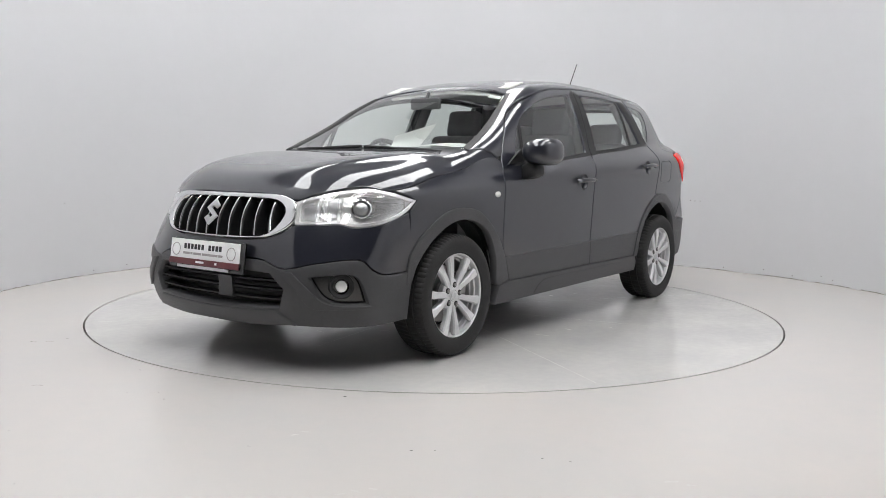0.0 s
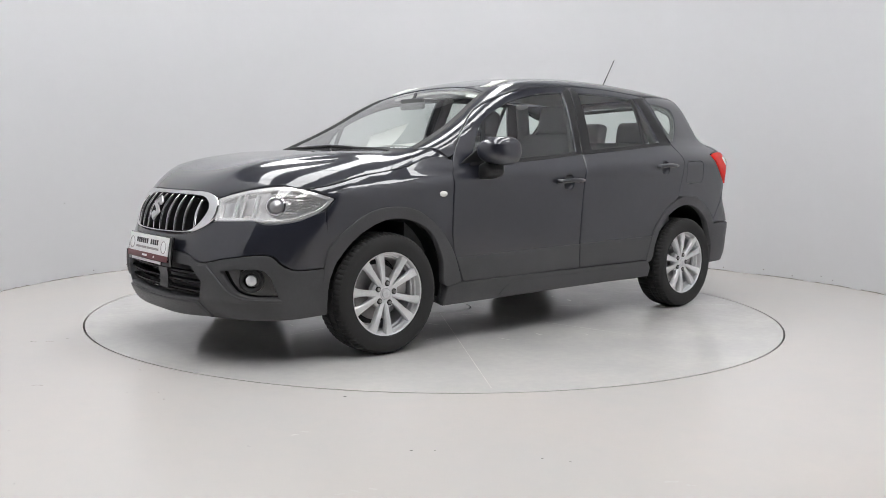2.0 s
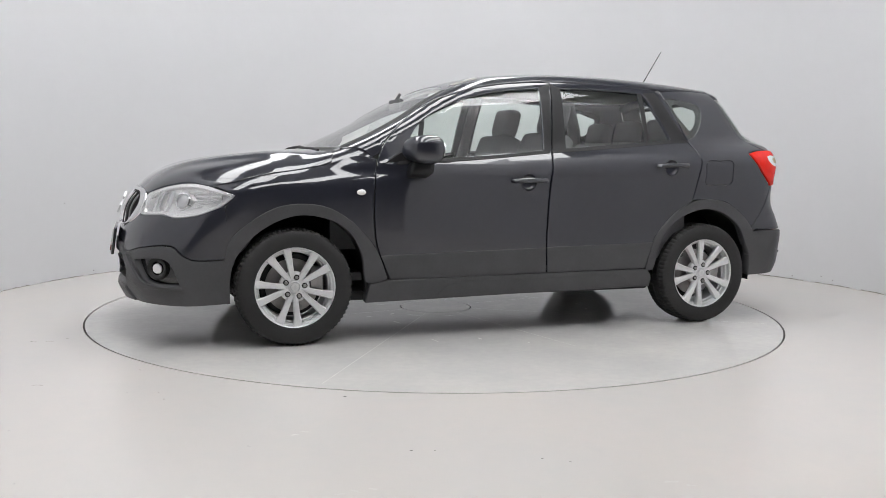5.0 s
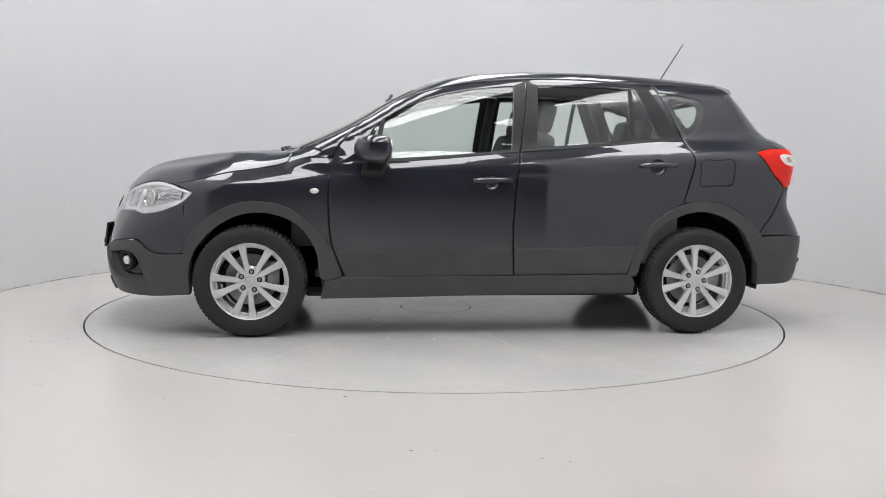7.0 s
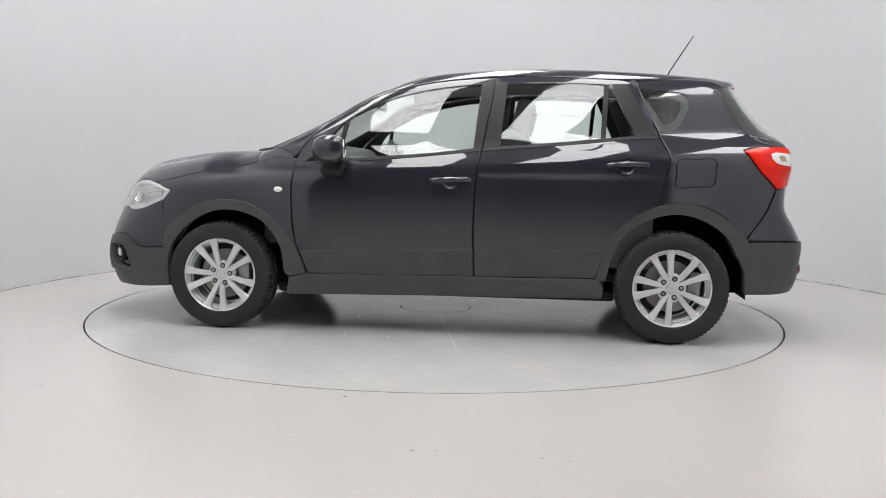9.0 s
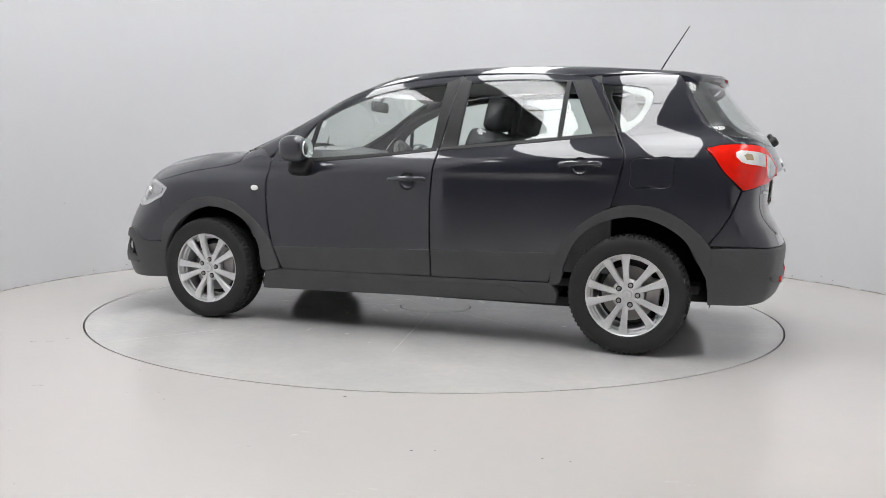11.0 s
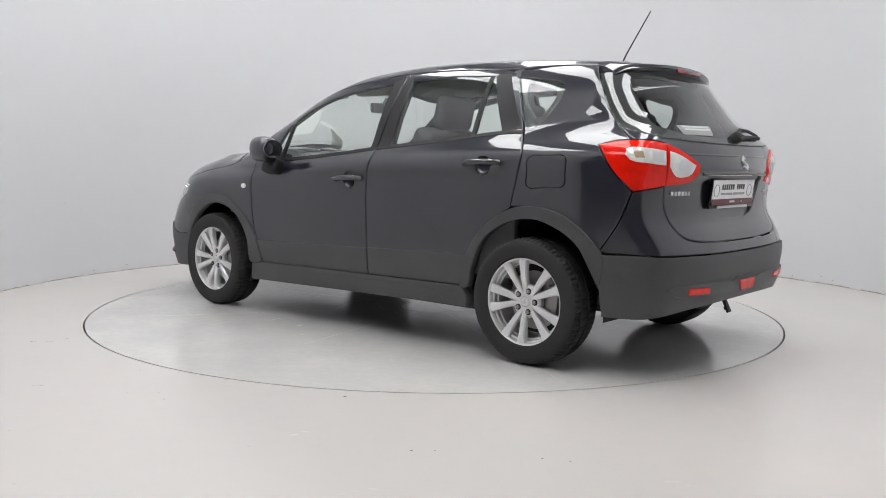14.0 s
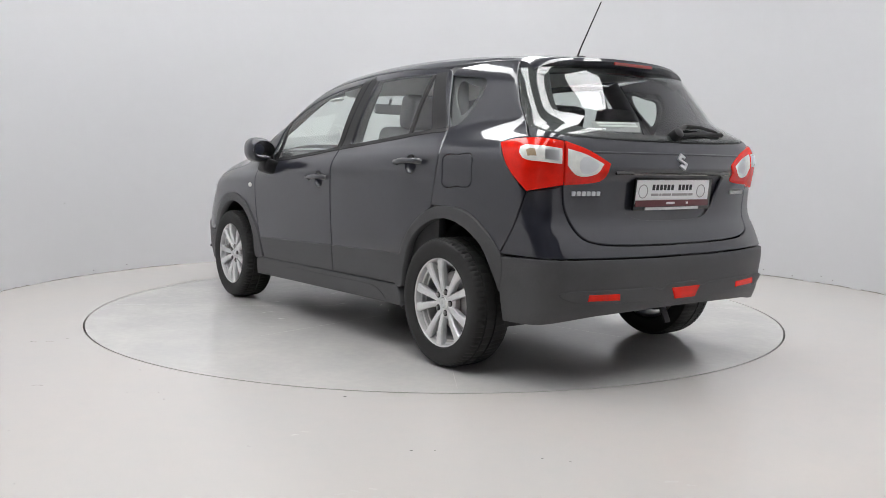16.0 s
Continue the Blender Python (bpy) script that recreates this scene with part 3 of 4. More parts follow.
    # lower cladding
    flare = [(-1.66, 0.475, 1)] + F_FLARE + [(-0.788, 0.343, 1), (-0.872, 0.325, 1)] + F_ARCH[::-1]
    panel("front_arch_cladding", "side", flare, PLASTIC, both=True, off=0.010, depth=0.04, gap=0.001, lip=0.005, label="matt dark grey wheel arch cladding")
    rfl = [(0.882, 0.352, 1)] + R_FLARE + [(1.708, 0.50, 1), (1.69, 0.42, 1)] + R_ARCH[::-1]
    panel("rear_arch_cladding", "side", rfl, PLASTIC, both=True, off=0.010, depth=0.04, gap=0.001, lip=0.005, label="matt dark grey wheel arch cladding")
    sill = [(-0.885, 0.318, 1), (-0.773, 0.333), (0.197, 0.344), (0.895, 0.35, 1), (0.925, 0.30), (0.917, 0.245, 1), (0.176, 0.234), (-0.483, 0.222), (-0.907, 0.214, 1)]
    swage = [(-0.49, 0.242, 1), (-0.43, 0.295), (-0.35, 0.312), (0.1, 0.317), (0.62, 0.324), (0.71, 0.31), (0.78, 0.262, 1), (0.1, 0.246)]
    panel("sill_swage", "side", swage, PLASTIC, both=True, off=0.019, depth=0.008, lip=0.006, gap=0.0)
    panel("sill", "side", sill, PLASTIC, both=True, off=0.014, depth=0.06, lip=0.008, label="matt dark grey sill cladding")


def door_bits(door, mirror, which):
    s = -1 if mirror else 1

    def sheet(name, pts, mat, label="", **k):
        return part(name, panel_mesh(name, "side", pts, mirror=mirror, **k), mat, door, label)
    if which == "front":
        split = [(-0.618, 1.004, 1), (-0.596, 1.004, 1), (-0.548, 1.238, 1), (-0.572, 1.225, 1)]
        main = [F_WINDOW[0], F_WINDOW[1], F_WINDOW[2], (-0.60, 1.008, 1), (-0.56, 1.235, 1), (-0.356, 1.335), (-0.089, 1.41), F_WINDOW[-1]]
        quarter = [(-0.605, 1.008, 1), F_WINDOW[4], (-0.68, 1.06), (-0.578, 1.215, 1), (-0.562, 1.228, 1)]
        seal = [(0.215, 1.075, 1), (-0.05, 1.045), (-0.297, 1.024), (-0.72, 0.994, 1), (-0.735, 0.978, 1), (-0.297, 1.008), (0.212, 1.058, 1)]
        clad = [(-0.768, 0.34, 1), (0.193, 0.351, 1), (0.187, 0.50, 1), (-0.825, 0.474, 1)]
        handle = (0.058, 0.896)
        pillar = [(0.183, 1.075, 1), (0.225, 1.075, 1), (0.285, 1.478, 1), (0.216, 1.45, 1)]
    else:
        split = [(0.893, 1.138, 1), (0.915, 1.14, 1), (0.932, 1.446, 1), (0.91, 1.447, 1)]
        main = [(0.36, 1.452, 1), (0.65, 1.458), (0.92, 1.447, 1), (0.905, 1.14, 1), (0.7, 1.118), (0.33, 1.086, 1)]
        quarter = [(0.922, 1.447, 1), (0.938, 1.445, 1), (1.078, 1.156, 1), (0.908, 1.14, 1)]
        seal = [(0.235, 1.075, 1), (0.7, 1.115), (1.085, 1.152, 1), (1.205, 1.155, 1), (1.205, 1.14, 1), (1.08, 1.136), (0.7, 1.099), (0.232, 1.059, 1)]
        clad = [(0.204, 0.351, 1), (0.876, 0.359, 1), (0.925, 0.518, 1), (0.197, 0.502, 1)]
        handle = (1.035, 0.992)
        pillar = [(0.238, 1.08, 1), (0.325, 1.085, 1), (0.356, 1.455, 1), (0.30, 1.475, 1)]
        sheet("pillar_trim", [(0.948, 1.45, 1), (1.035, 1.452, 1), (1.20, 1.162, 1), (1.088, 1.152, 1)], DARK, "satin black pillar trim", off=0.003, gap=0.001, depth=0.006)
    sheet("pillar_trim", pillar, DARK, "satin black pillar trim", off=0.003, gap=0.001, depth=0.006)
    sheet("window", main, PANE, "tinted door window", off=-0.006, gap=-0.004, depth=0.004)
    sheet("quarter_light", quarter, PANE, "small fixed door window", off=-0.006, gap=-0.003, depth=0.004)
    sheet("divider", split, DARK, "black window divider", off=-0.002, gap=0.0, depth=0.01)
    sheet("window_seal", seal, DARK, "black rubber window seal", off=0.005, gap=0.0, depth=0.008)
    sheet("lower_cladding", clad, PLASTIC, "matt dark grey lower door cladding", off=0.004, gap=0.002, depth=0.012)
    # handle over its cup
    m = frame_at("side", *handle)
    flip = Matrix.Diagonal((1, -1, 1, 1)) if mirror else Matrix.Identity(4)
    cup = lathe([(0.001, 0.0485), (0.008, 0.047), (0.018, 0.040), (0.025, 0.026), (0.027, 0.001)], 32, "y")
    grip = tube([(-0.108, -0.008, -0.006), (-0.10, -0.026, -0.004), (-0.05, -0.036, 0.001), (0.0, -0.038, 0.003), (0.05, -0.036, 0.003), (0.098, -0.026, 0.002), (0.107, -0.010, 0.0)], 0.014, 10)
    for name, b, mat, dz in (("handle_cup", cup, PAINT, -0.012), ("handle", grip, PAINT, 0.0)):
        b.transform(Matrix.Translation((0, 0, dz)))
        b.transform(flip @ m)
        if mirror:
            bmesh.ops.reverse_faces(b, faces=b.faces[:])
        part(name, b, mat, door)
    if which == "front":
        mirror_bits(door, flip, mirror)


def mirror_bits(door, flip, mirror):
    def put(name, b, mat, label=""):
        b.transform(flip)
        if mirror:
            bmesh.ops.reverse_faces(b, faces=b.faces[:])
        return part(name, b, mat, door, label)
    b = bmesh.new()
    bmesh.ops.create_uvsphere(b, u_segments=36, v_segments=22, radius=1)
    for v in b.verts:
        x, y, z = v.co
        p = 0.62
        x, y, z = [math.copysign(abs(c) ** p, c) for c in (x, y, z)]
        k = 1 / max((abs(x) ** 2.6 + abs(y) ** 2.6 + abs(z) ** 2.6) ** (1 / 2.6), 1e-6)
        x, y, z = x * k, y * k, z * k
        sx = 0.118 if x < 0 else 0.07
        v.co = (-0.60 + x * sx - 0.03 * y, -0.928 + y * 0.098, 1.06 + z * (0.077 - 0.008 * y))
    smooth_angle(b, 60)
    put("mirror_housing", b, PAINT, "glossy black door mirror housing")
    g = slab([(0.082 * math.cos(a), 0.056 * math.sin(a)) for a in np.linspace(0, 2 * math.pi, 24, endpoint=False)], 0.004, 0.0)
    g.transform(pose(-0.531, -0.925, 1.06, 0, 0, 99))
    put("mirror_glass", g, CHROME, "mirror glass")
    base = box(0.135, 0.10, 0.09, 0.032, pose(-0.612, -0.862, 0.955, -18, 0, 0), 3)
    for v in base.verts:
        v.co.x += (v.co.z - 0.955) * 0.25
    put("mirror_foot", base, DARK, "black mirror foot")
    tri = slab([(-0.80, 0.985), (-0.64, 1.0), (-0.66, 1.075)], 0.012, 0.002)
    tri.transform(Matrix.Translation((0, -0.815, 0)))
    put("mirror_mount", tri, DARK)


body_panels()


# ---- nose ----
def bar(mode, a0, z0, a1, z1, width, out, deep, bm=None, n=12, bulge=0.0):
    """A bar along the body's surface from one point to another."""
    b = bmesh.new()
    rows = []
    for i in range(n + 1):
        s = i / n
        a, z = a0 + (a1 - a0) * s, z0 + (z1 - z0) * s
        p, nn = xyz(mode, a, z)
        u = mode in ("nose", "tail")
        along = (xyz(mode, a + (a1 - a0) * 0.01, z + (z1 - z0) * 0.01)[0] - p).normalized()
        w = along.cross(nn).normalized() * width / 2
        o = nn * (out + bulge * math.sin(math.pi * s))
        rows.append([b.verts.new(p + o * 0.6 - w), b.verts.new(p + o - w * 0.55), b.verts.new(p + o + w * 0.55), b.verts.new(p + o * 0.6 + w),
                     b.verts.new(p - nn * deep + w), b.verts.new(p - nn * deep - w)])
    for p, q in zip(rows, rows[1:]):
        for k in range(6):
            b.faces.new((p[k], p[(k + 1) % 6], q[(k + 1) % 6], q[k]))
    b.faces.new(rows[0])
    b.faces.new(rows[-1])
    bmesh.ops.recalc_face_normals(b, faces=b.faces[:])
    smooth_angle(b, 40)
    return join(bm, b)


GRILLE = whole([(0.0, 0.830), (12, 0.830), (19.5, 0.828), (23.8, 0.812), (25.5, 0.785), (25.3, 0.705), (20.8, 0.648), (16.5, 0.630), (8, 0.625), (0.0, 0.623)])
MOUTH = whole([(0.0, 0.814), (10, 0.814), (17.2, 0.811), (20.6, 0.799), (22.7, 0.768), (22.7, 0.728), (20.0, 0.662), (16.6, 0.637), (8, 0.629), (0.0, 0.627)])
LAMP = [(25.3, 0.798, 1), (30, 0.825), (36.4, 0.850), (43.8, 0.864), (49.9, 0.850), (58.0, 0.808, 1), (54.8, 0.755), (48.2, 0.707), (40.9, 0.691), (36.8, 0.706), (33, 0.702), (25.8, 0.697, 1)]
CLAD_TOP = [(0.0, 0.535), (14.2, 0.531), (18.5, 0.526), (24.0, 0.491), (32.1, 0.521), (42.0, 0.536), (45.1, 0.488), (48.2, 0.462), (57.5, 0.468, 1)]
INTAKE = whole([(0.0, 0.478), (12, 0.478), (20.5, 0.472, 1), (24.3, 0.40, 1), (23.0, 0.312, 1), (0.0, 0.298)])
FOG = [(30.5, 0.462, 1), (39.8, 0.474), (42.2, 0.440), (44.2, 0.333, 1), (37.5, 0.340), (34.0, 0.368)]


def nose():
    bumper = whole([(0.0, 0.618), (15.1, 0.622), (21.4, 0.646), (25.6, 0.692, 1), (33, 0.697), (36.8, 0.700), (40.9, 0.685), (48.2, 0.701), (52.0, 0.728), (55.6, 0.752, 1),
                    (56.2, 0.66), (57.0, 0.56), (57.5, 0.473, 1), (48.2, 0.467), (45.4, 0.492), (42.2, 0.541), (32.1, 0.526), (24.0, 0.496), (18.5, 0.531), (14.2, 0.536), (0.0, 0.540)])
    panel("front_bumper", "nose", bumper, PAINT, step=0.03)
    lower = whole(CLAD_TOP + [(56.4, 0.37), (55.8, 0.235, 1), (45, 0.224), (29, 0.229), (12, 0.219), (0.0, 0.219)])
    panel("lower_bumper", "nose", lower, PLASTIC, holes=[INTAKE, FOG, [(-a, *r) for a, *r in FOG]], step=0.03, off=0.006, depth=0.05, lip=0.006, label="matt dark grey lower front bumper")
    skid = whole([(0.0, 0.292), (22.5, 0.302, 1), (27.2, 0.238, 1), (12, 0.222), (0.0, 0.222)])
    panel("skid_plate", "nose", skid, PLASTIC, off=0.018, depth=0.02, lip=0.006)
    for flip in (False, True):
        blade = [(23.6, 0.482, 1), (26.4, 0.484, 1), (29.5, 0.43), (33.6, 0.356), (37, 0.336), (44.6, 0.328, 1), (44.8, 0.314, 1), (36, 0.316), (31.0, 0.325), (27.5, 0.40)]
        part("fog_lamp_blade", panel_mesh("fog_lamp_blade", "nose", blade, off=0.018, depth=0.03, lip=0.006, step=0.02, mirror=flip), PLASTIC, car, "dark grey blade below the fog lamp", AT)
    # grille
    sur = part("grille_surround", panel_mesh("grille_surround", "nose", GRILLE, holes=[MOUTH], off=0.008, depth=0.03, lip=0.005, step=0.02), CHROME, car, "chrome grille surround", AT)
    part("grille_back", panel_mesh("grille_back", "nose", MOUTH, off=-0.07, gap=-0.02, depth=0.01), DARK, sur)
    for a in np.linspace(-19.4, 19.4, 10):
        e = abs(a) / 21.6
        top, bot = 0.810 - 0.03 * e ** 4, 0.631 + 0.036 * e ** 4
        part("grille_blade", bar("nose", a, bot, a, top, 0.017, -0.004, 0.06, bulge=0.012), DARK, sur)
        part("blade_edge", bar("nose", a, bot, a, top, 0.009, 0.003, -0.001, bulge=0.012), CHROME, sur)
    emblem(frame_at("nose", 0, 0.727, 0.024), car, 0.138)
    # intake
    back = panel("intake_back", "nose", INTAKE, DARK, off=-0.12, gap=-0.03, depth=0.01)[0]
    for z in (0.345, 0.392, 0.435):
        part("intake_slat", bar("nose", -24, z, 24, z, 0.014, -0.02, 0.05, n=20), DARK, car, at=AT)
    part("radar_cover", bar("nose", 3.5, 0.392, 8.5, 0.392, 0.10, -0.012, 0.03, n=6), PLASTIC, car, "square dark sensor cover", AT)
    for s in (1, -1):
        flip = s < 0
        pts = FOG
        def put(name, me, mat, parent=None, label=""):
            return part(name, me, mat, parent or car, label, None if parent else AT)
        bez = put("fog_bezel", panel_mesh("fog_bezel", "nose", pts, off=-0.03, gap=-0.004, depth=0.004, mirror=flip), GLOSSBLACK)
        m = frame_at("nose", 38.0, 0.420, -0.012)
        sc = Matrix.Diagonal((1, -1, 1, 1)) if flip else Matrix.Identity(4)
        for name, prof, mat in (("fog_ring", [(0.02, 0.060), (-0.002, 0.058), (-0.004, 0.050), (0.008, 0.036)], DARK), ("fog_lens", [(0.010, 0.027), (0.000, 0.025), (-0.005, 0.015), (-0.006, 0.001)], REFLECTOR)):
            b = lathe(prof, 32, "y")
            b.transform(sc @ m)
            if flip:
                bmesh.ops.reverse_faces(b, faces=b.faces[:])
            part(name, b, mat, bez)
        headlamp(flip)
    plate("nose", frame_at("nose", 0.0, 0.540, 0.022), 0.52, 0.112)


def headlamp(flip):
    lens = part("headlamp", panel_mesh("headlamp", "nose", LAMP, off=0.002, gap=0.003, depth=0.012, step=0.02, mirror=flip), LENS, car, "clear headlamp with chrome reflectors", AT)

    def sheet(name, pts, mat, off, depth=0.01, **k):
        return part(name, panel_mesh(name, "nose", pts, off=off, gap=0.0, depth=depth, step=0.02, mirror=flip, **k), mat, lens)
    sheet("reflector_bowl", [(a, z, *c) for a, z, *c in LAMP], REFLECTOR, -0.026)
    sheet("lamp_rim", LAMP, REFLECTOR, -0.006, 0.022, holes=[[(42 + (a - 42) * 0.94, 0.776 + (z - 0.776) * 0.86, *c) for a, z, *c in LAMP]])
    for a in (31.2, 33.0, 36.6):
        part("lamp_divider", join(None, mirrored(bar("nose", a, 0.712, a + 0.6, 0.825, 0.016, -0.012, 0.04), flip)), REFLECTOR, lens)
    for a0, a1, z0, z1 in ((27.6, 30.6, 0.722, 0.79), (33.6, 36.0, 0.735, 0.815)):
        sheet("lamp_cell", [(a0, z0, 1), (a1, z0, 1), (a1, z1, 1), (a0, z1 - 0.012, 1)], SATIN, -0.018)
    # fluted outer reflector, its ribs gathered towards the outer tip
    for a, z, w in ((40.6, 0.836, 0.008), (43.4, 0.824, 0.007), (45.6, 0.806, 0.009), (46.4, 0.788, 0.007), (46.2, 0.768, 0.008), (45.2, 0.750, 0.007), (43.6, 0.733, 0.008)):
        part("reflector_rib", join(None, mirrored(bar("nose", a, z, 54.5, 0.800 + (z - 0.79) * 0.42, w, -0.022, 0.02), flip)), REFLECTOR, lens)
    m = frame_at("nose", 42.4, 0.772, -0.016)
    for name, prof, mat in (("projector_ring", [(0.02, 0.050), (-0.010, 0.047), (-0.013, 0.041), (-0.004, 0.036), (0.0, 0.033)], CHROME), ("projector_lens", [(0.0, 0.033), (-0.008, 0.030), (-0.015, 0.017), (-0.017, 0.001)], SATIN)):
        part(name, mirrored_by(lathe(prof, 36, "y"), m, flip), mat, lens)


def mirrored(b, flip):
    if flip:
        b.transform(Matrix.Diagonal((1, -1, 1, 1)))
        bmesh.ops.reverse_faces(b, faces=b.faces[:])
    return b


def mirrored_by(b, m, flip):
    b.transform(m)
    return mirrored(b, flip)


def emblem(m, parent, size):
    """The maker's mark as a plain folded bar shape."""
    s = size / 2
    half = [(-0.66, 0.27), (0.03, 0.98), (0.62, 0.50), (0.33, 0.25), (0.03, 0.47), (-0.17, 0.29)]
    b = slab([(k * u * s, k * v * s) for k in (1, -1) for u, v in half], 0.010, 0.0012)
    b.transform(m @ Matrix.Translation((0, -0.008, 0)))
    part("emblem", b, SATIN, parent, "silver maker's emblem", AT)


def plate(mode, m, w, h):
    """A dealer's plate with its holder: unreadable lines and marks as plain bars."""
    holder = part("number_plate", box(w + 0.03, 0.014, h + 0.035, 0.004, m @ pose(0.012, 0.006, -0.012)), GLOSSBLACK, car, "white dealer plate in a black holder", AT)
    part("plate_face", box(w, 0.004, h, 0.002, m @ pose(0, -0.004, 0)), PLATEWHITE, holder, "white plate face")
    part("plate_strip", box(w + 0.004, 0.006, 0.03, 0.002, m @ pose(0.002, -0.007, -h / 2 + 0.004)), PLATERED, holder, "maroon dealer strip")
    part("plate_foot", box(w * 0.74, 0.006, 0.014, 0.002, m @ pose(0, -0.008, -h / 2 - 0.02)), SATIN, holder)
    for k in (0, 1, 2, 3, 4, 5, 7, 8, 9, 10):
        part("plate_line", box(0.0175, 0.002, 0.026, 0.0, m @ pose(-0.145 + 0.0265 * k, -0.0065, 0.022)), INK, holder, "dark bar in place of lettering")
    for w, x in ((0.05, -0.133), (0.014, -0.094), (0.06, -0.05), (0.115, 0.046), (0.03, 0.125)):
        part("plate_line", box(w, 0.002, 0.011, 0.0, m @ pose(x, -0.0065, -0.012)), GREYINK, holder, "grey bar in place of small lettering")
    for x in (-0.215, 0.20):
        part("plate_mark", lathe([(0.0, 0.032), (-0.002, 0.031), (-0.002, 0.029), (0.0, 0.028)], 28, "y", m @ pose(x, -0.006, 0.004)), GREYINK, holder)
    for w, x in ((0.06, -0.02), (0.014, 0.10)):
        part("plate_line", box(w, 0.002, 0.010, 0.0, m @ pose(x, -0.0115, -h / 2 + 0.005)), PLATEWHITE, holder)


nose()


# ---- tail ----
GATE_LOW = [(38.1, 0.897), (37.5, 0.796), (34.7, 0.699), (31.2, 0.657), (22.2, 0.638), (0.0, 0.632)]
TAIL_LINE = [(53.6, 0.578, 1), (43.8, 0.584), (32, 0.583), (13, 0.577), (0.0, 0.576)]
LAMP_OUT = [(54.2, 1.08, 1), (49.9, 1.097), (43.4, 1.10), (38.3, 1.088, 1), (38.2, 0.899, 1), (42, 0.888), (46.6, 0.873, 1), (51.3, 0.97)]
LAMP_IN = [(38.0, 1.088, 1), (32, 1.052), (25.7, 0.994, 1), (27.5, 0.925), (31, 0.908), (38.0, 0.899, 1)]


def tail():
    half = [(0.0, 0.628), (22.2, 0.633), (31.2, 0.652), (34.9, 0.695), (37.8, 0.796), (38.3, 0.893, 1), (46.6, 0.868, 1), (49.6, 0.72), (53.6, 0.588, 1)] + [(a, z + 0.003) for a, z, *_ in TAIL_LINE[1:]]
    panel("rear_bumper", "tail", whole(half), PAINT, step=0.03)
    half = [(0.0, 0.572), (13, 0.573), (32, 0.579), (43.8, 0.580), (53.8, 0.574, 1), (53.6, 0.45), (52.4, 0.285, 1), (44.1, 0.291), (37.1, 0.312), (28.4, 0.328), (0.0, 0.336)]
    panel("lower_bumper", "tail", whole(half), PLASTIC, off=0.006, depth=0.06, lip=0.006, step=0.03, label="matt dark grey lower rear bumper")
    band = whole([(0.0, 0.452), (6.0, 0.452), (8.5, 0.428), (12, 0.440), (36.0, 0.448, 1), (39, 0.43), (33.5, 0.392), (10.5, 0.376), (8.0, 0.362), (0.0, 0.362)])
    panel("bumper_insert", "tail", band, PLASTIC, off=0.016, depth=0.02, lip=0.006)
    for flip in (False, True):
        me = panel_mesh("reflector", "tail", [(23.7, 0.427, 1), (32.3, 0.433, 1), (32.6, 0.402, 1), (23.7, 0.397, 1)], off=0.022, depth=0.012, mirror=flip)
        part("reflector", me, RED, car, "red bumper reflector", AT)
    fog = [(-7.0, 0.432, 1), (5.0, 0.432, 1), (3.2, 0.378, 1), (-5.2, 0.378, 1)]
    part("rear_fog_lamp", panel_mesh("rear_fog_lamp", "tail", fog, off=0.024, depth=0.02), RED, car, "red rear fog lamp", AT)
    # tailgate
    gate_pts = whole(GATE_LOW[::-1] + [(37.9, 0.95), (37.9, 1.088, 1), (42, 1.105), (46.0, 1.110), (47.3, 1.157, 1), (38, 1.117), (20, 1.100), (0.0, 1.098)])
    recess = whole([(0.0, 0.948), (12, 0.948), (21.1, 0.946), (24.2, 0.93, 1), (20.6, 0.80), (15.2, 0.75), (0.0, 0.738)])
    gate = part("tailgate", panel_mesh("tailgate", "tail", gate_pts, holes=[recess], step=0.03), PAINT, car, "glossy black tailgate", AT)
    part("plate_recess", panel_mesh("plate_recess", "tail", recess, off=-0.022, gap=-0.012, depth=0.004, step=0.04), PAINT, gate)
    part("tailgate_lip", bar("rear", -0.40, 0.952, 0.40, 0.952, 0.012, 0.006, 0.03, n=20), GLOSSBLACK, gate)
    crease = bar("rear", -0.52, 1.042, 0.52, 1.042, 0.010, 0.004, 0.01, n=24)
    part("tailgate_crease", crease, PAINT, gate)
    rw = part("rear_window", panel_mesh("rear_window", "tail", GLASS, off=-0.0015, gap=0.002, depth=0.005, step=0.04), REARGLASS, gate, "tinted rear window")
    inner = [(a * 0.79, 1.135 + (z - 1.105) * 0.86, *c) for a, z, *c in GLASS]
    part("window_border", panel_mesh("window_border", "tail", GLASS, holes=[inner], off=-0.011, gap=0.0, depth=0.004, step=0.02), DARK, rw, "black border of the rear window")
    # lamps
    for flip in (False, True):
        def sheet(name, pts, mat, off, parent=None, label="", **k):
            return part(name, panel_mesh(name, "tail", pts, off=off, depth=0.012, step=0.02, mirror=flip, **k), mat, parent or car, label, None if parent else AT)
        o = sheet("tail_lamp", LAMP_OUT, RED, 0.008, None, "red tail lamp with clear indicator", lip=0.006)
        sheet("indicator", [(48.0, 1.058), (44, 1.062), (38.9, 1.052, 1), (38.9, 0.992, 1), (43, 1.0), (47.4, 1.015)], CLEARLENS, 0.011, o, gap=0.0)
        sheet("bulb_cell", [(46.6, 1.044), (44.7, 1.048), (44.4, 1.022), (46.2, 1.022)], AMBER, 0.0125, o, gap=0.0)
        sheet("bulb_cell", [(42.6, 1.05, 1), (39.6, 1.044, 1), (39.6, 1.002, 1), (42.6, 1.012, 1)], SATIN, 0.0125, o, gap=0.0)
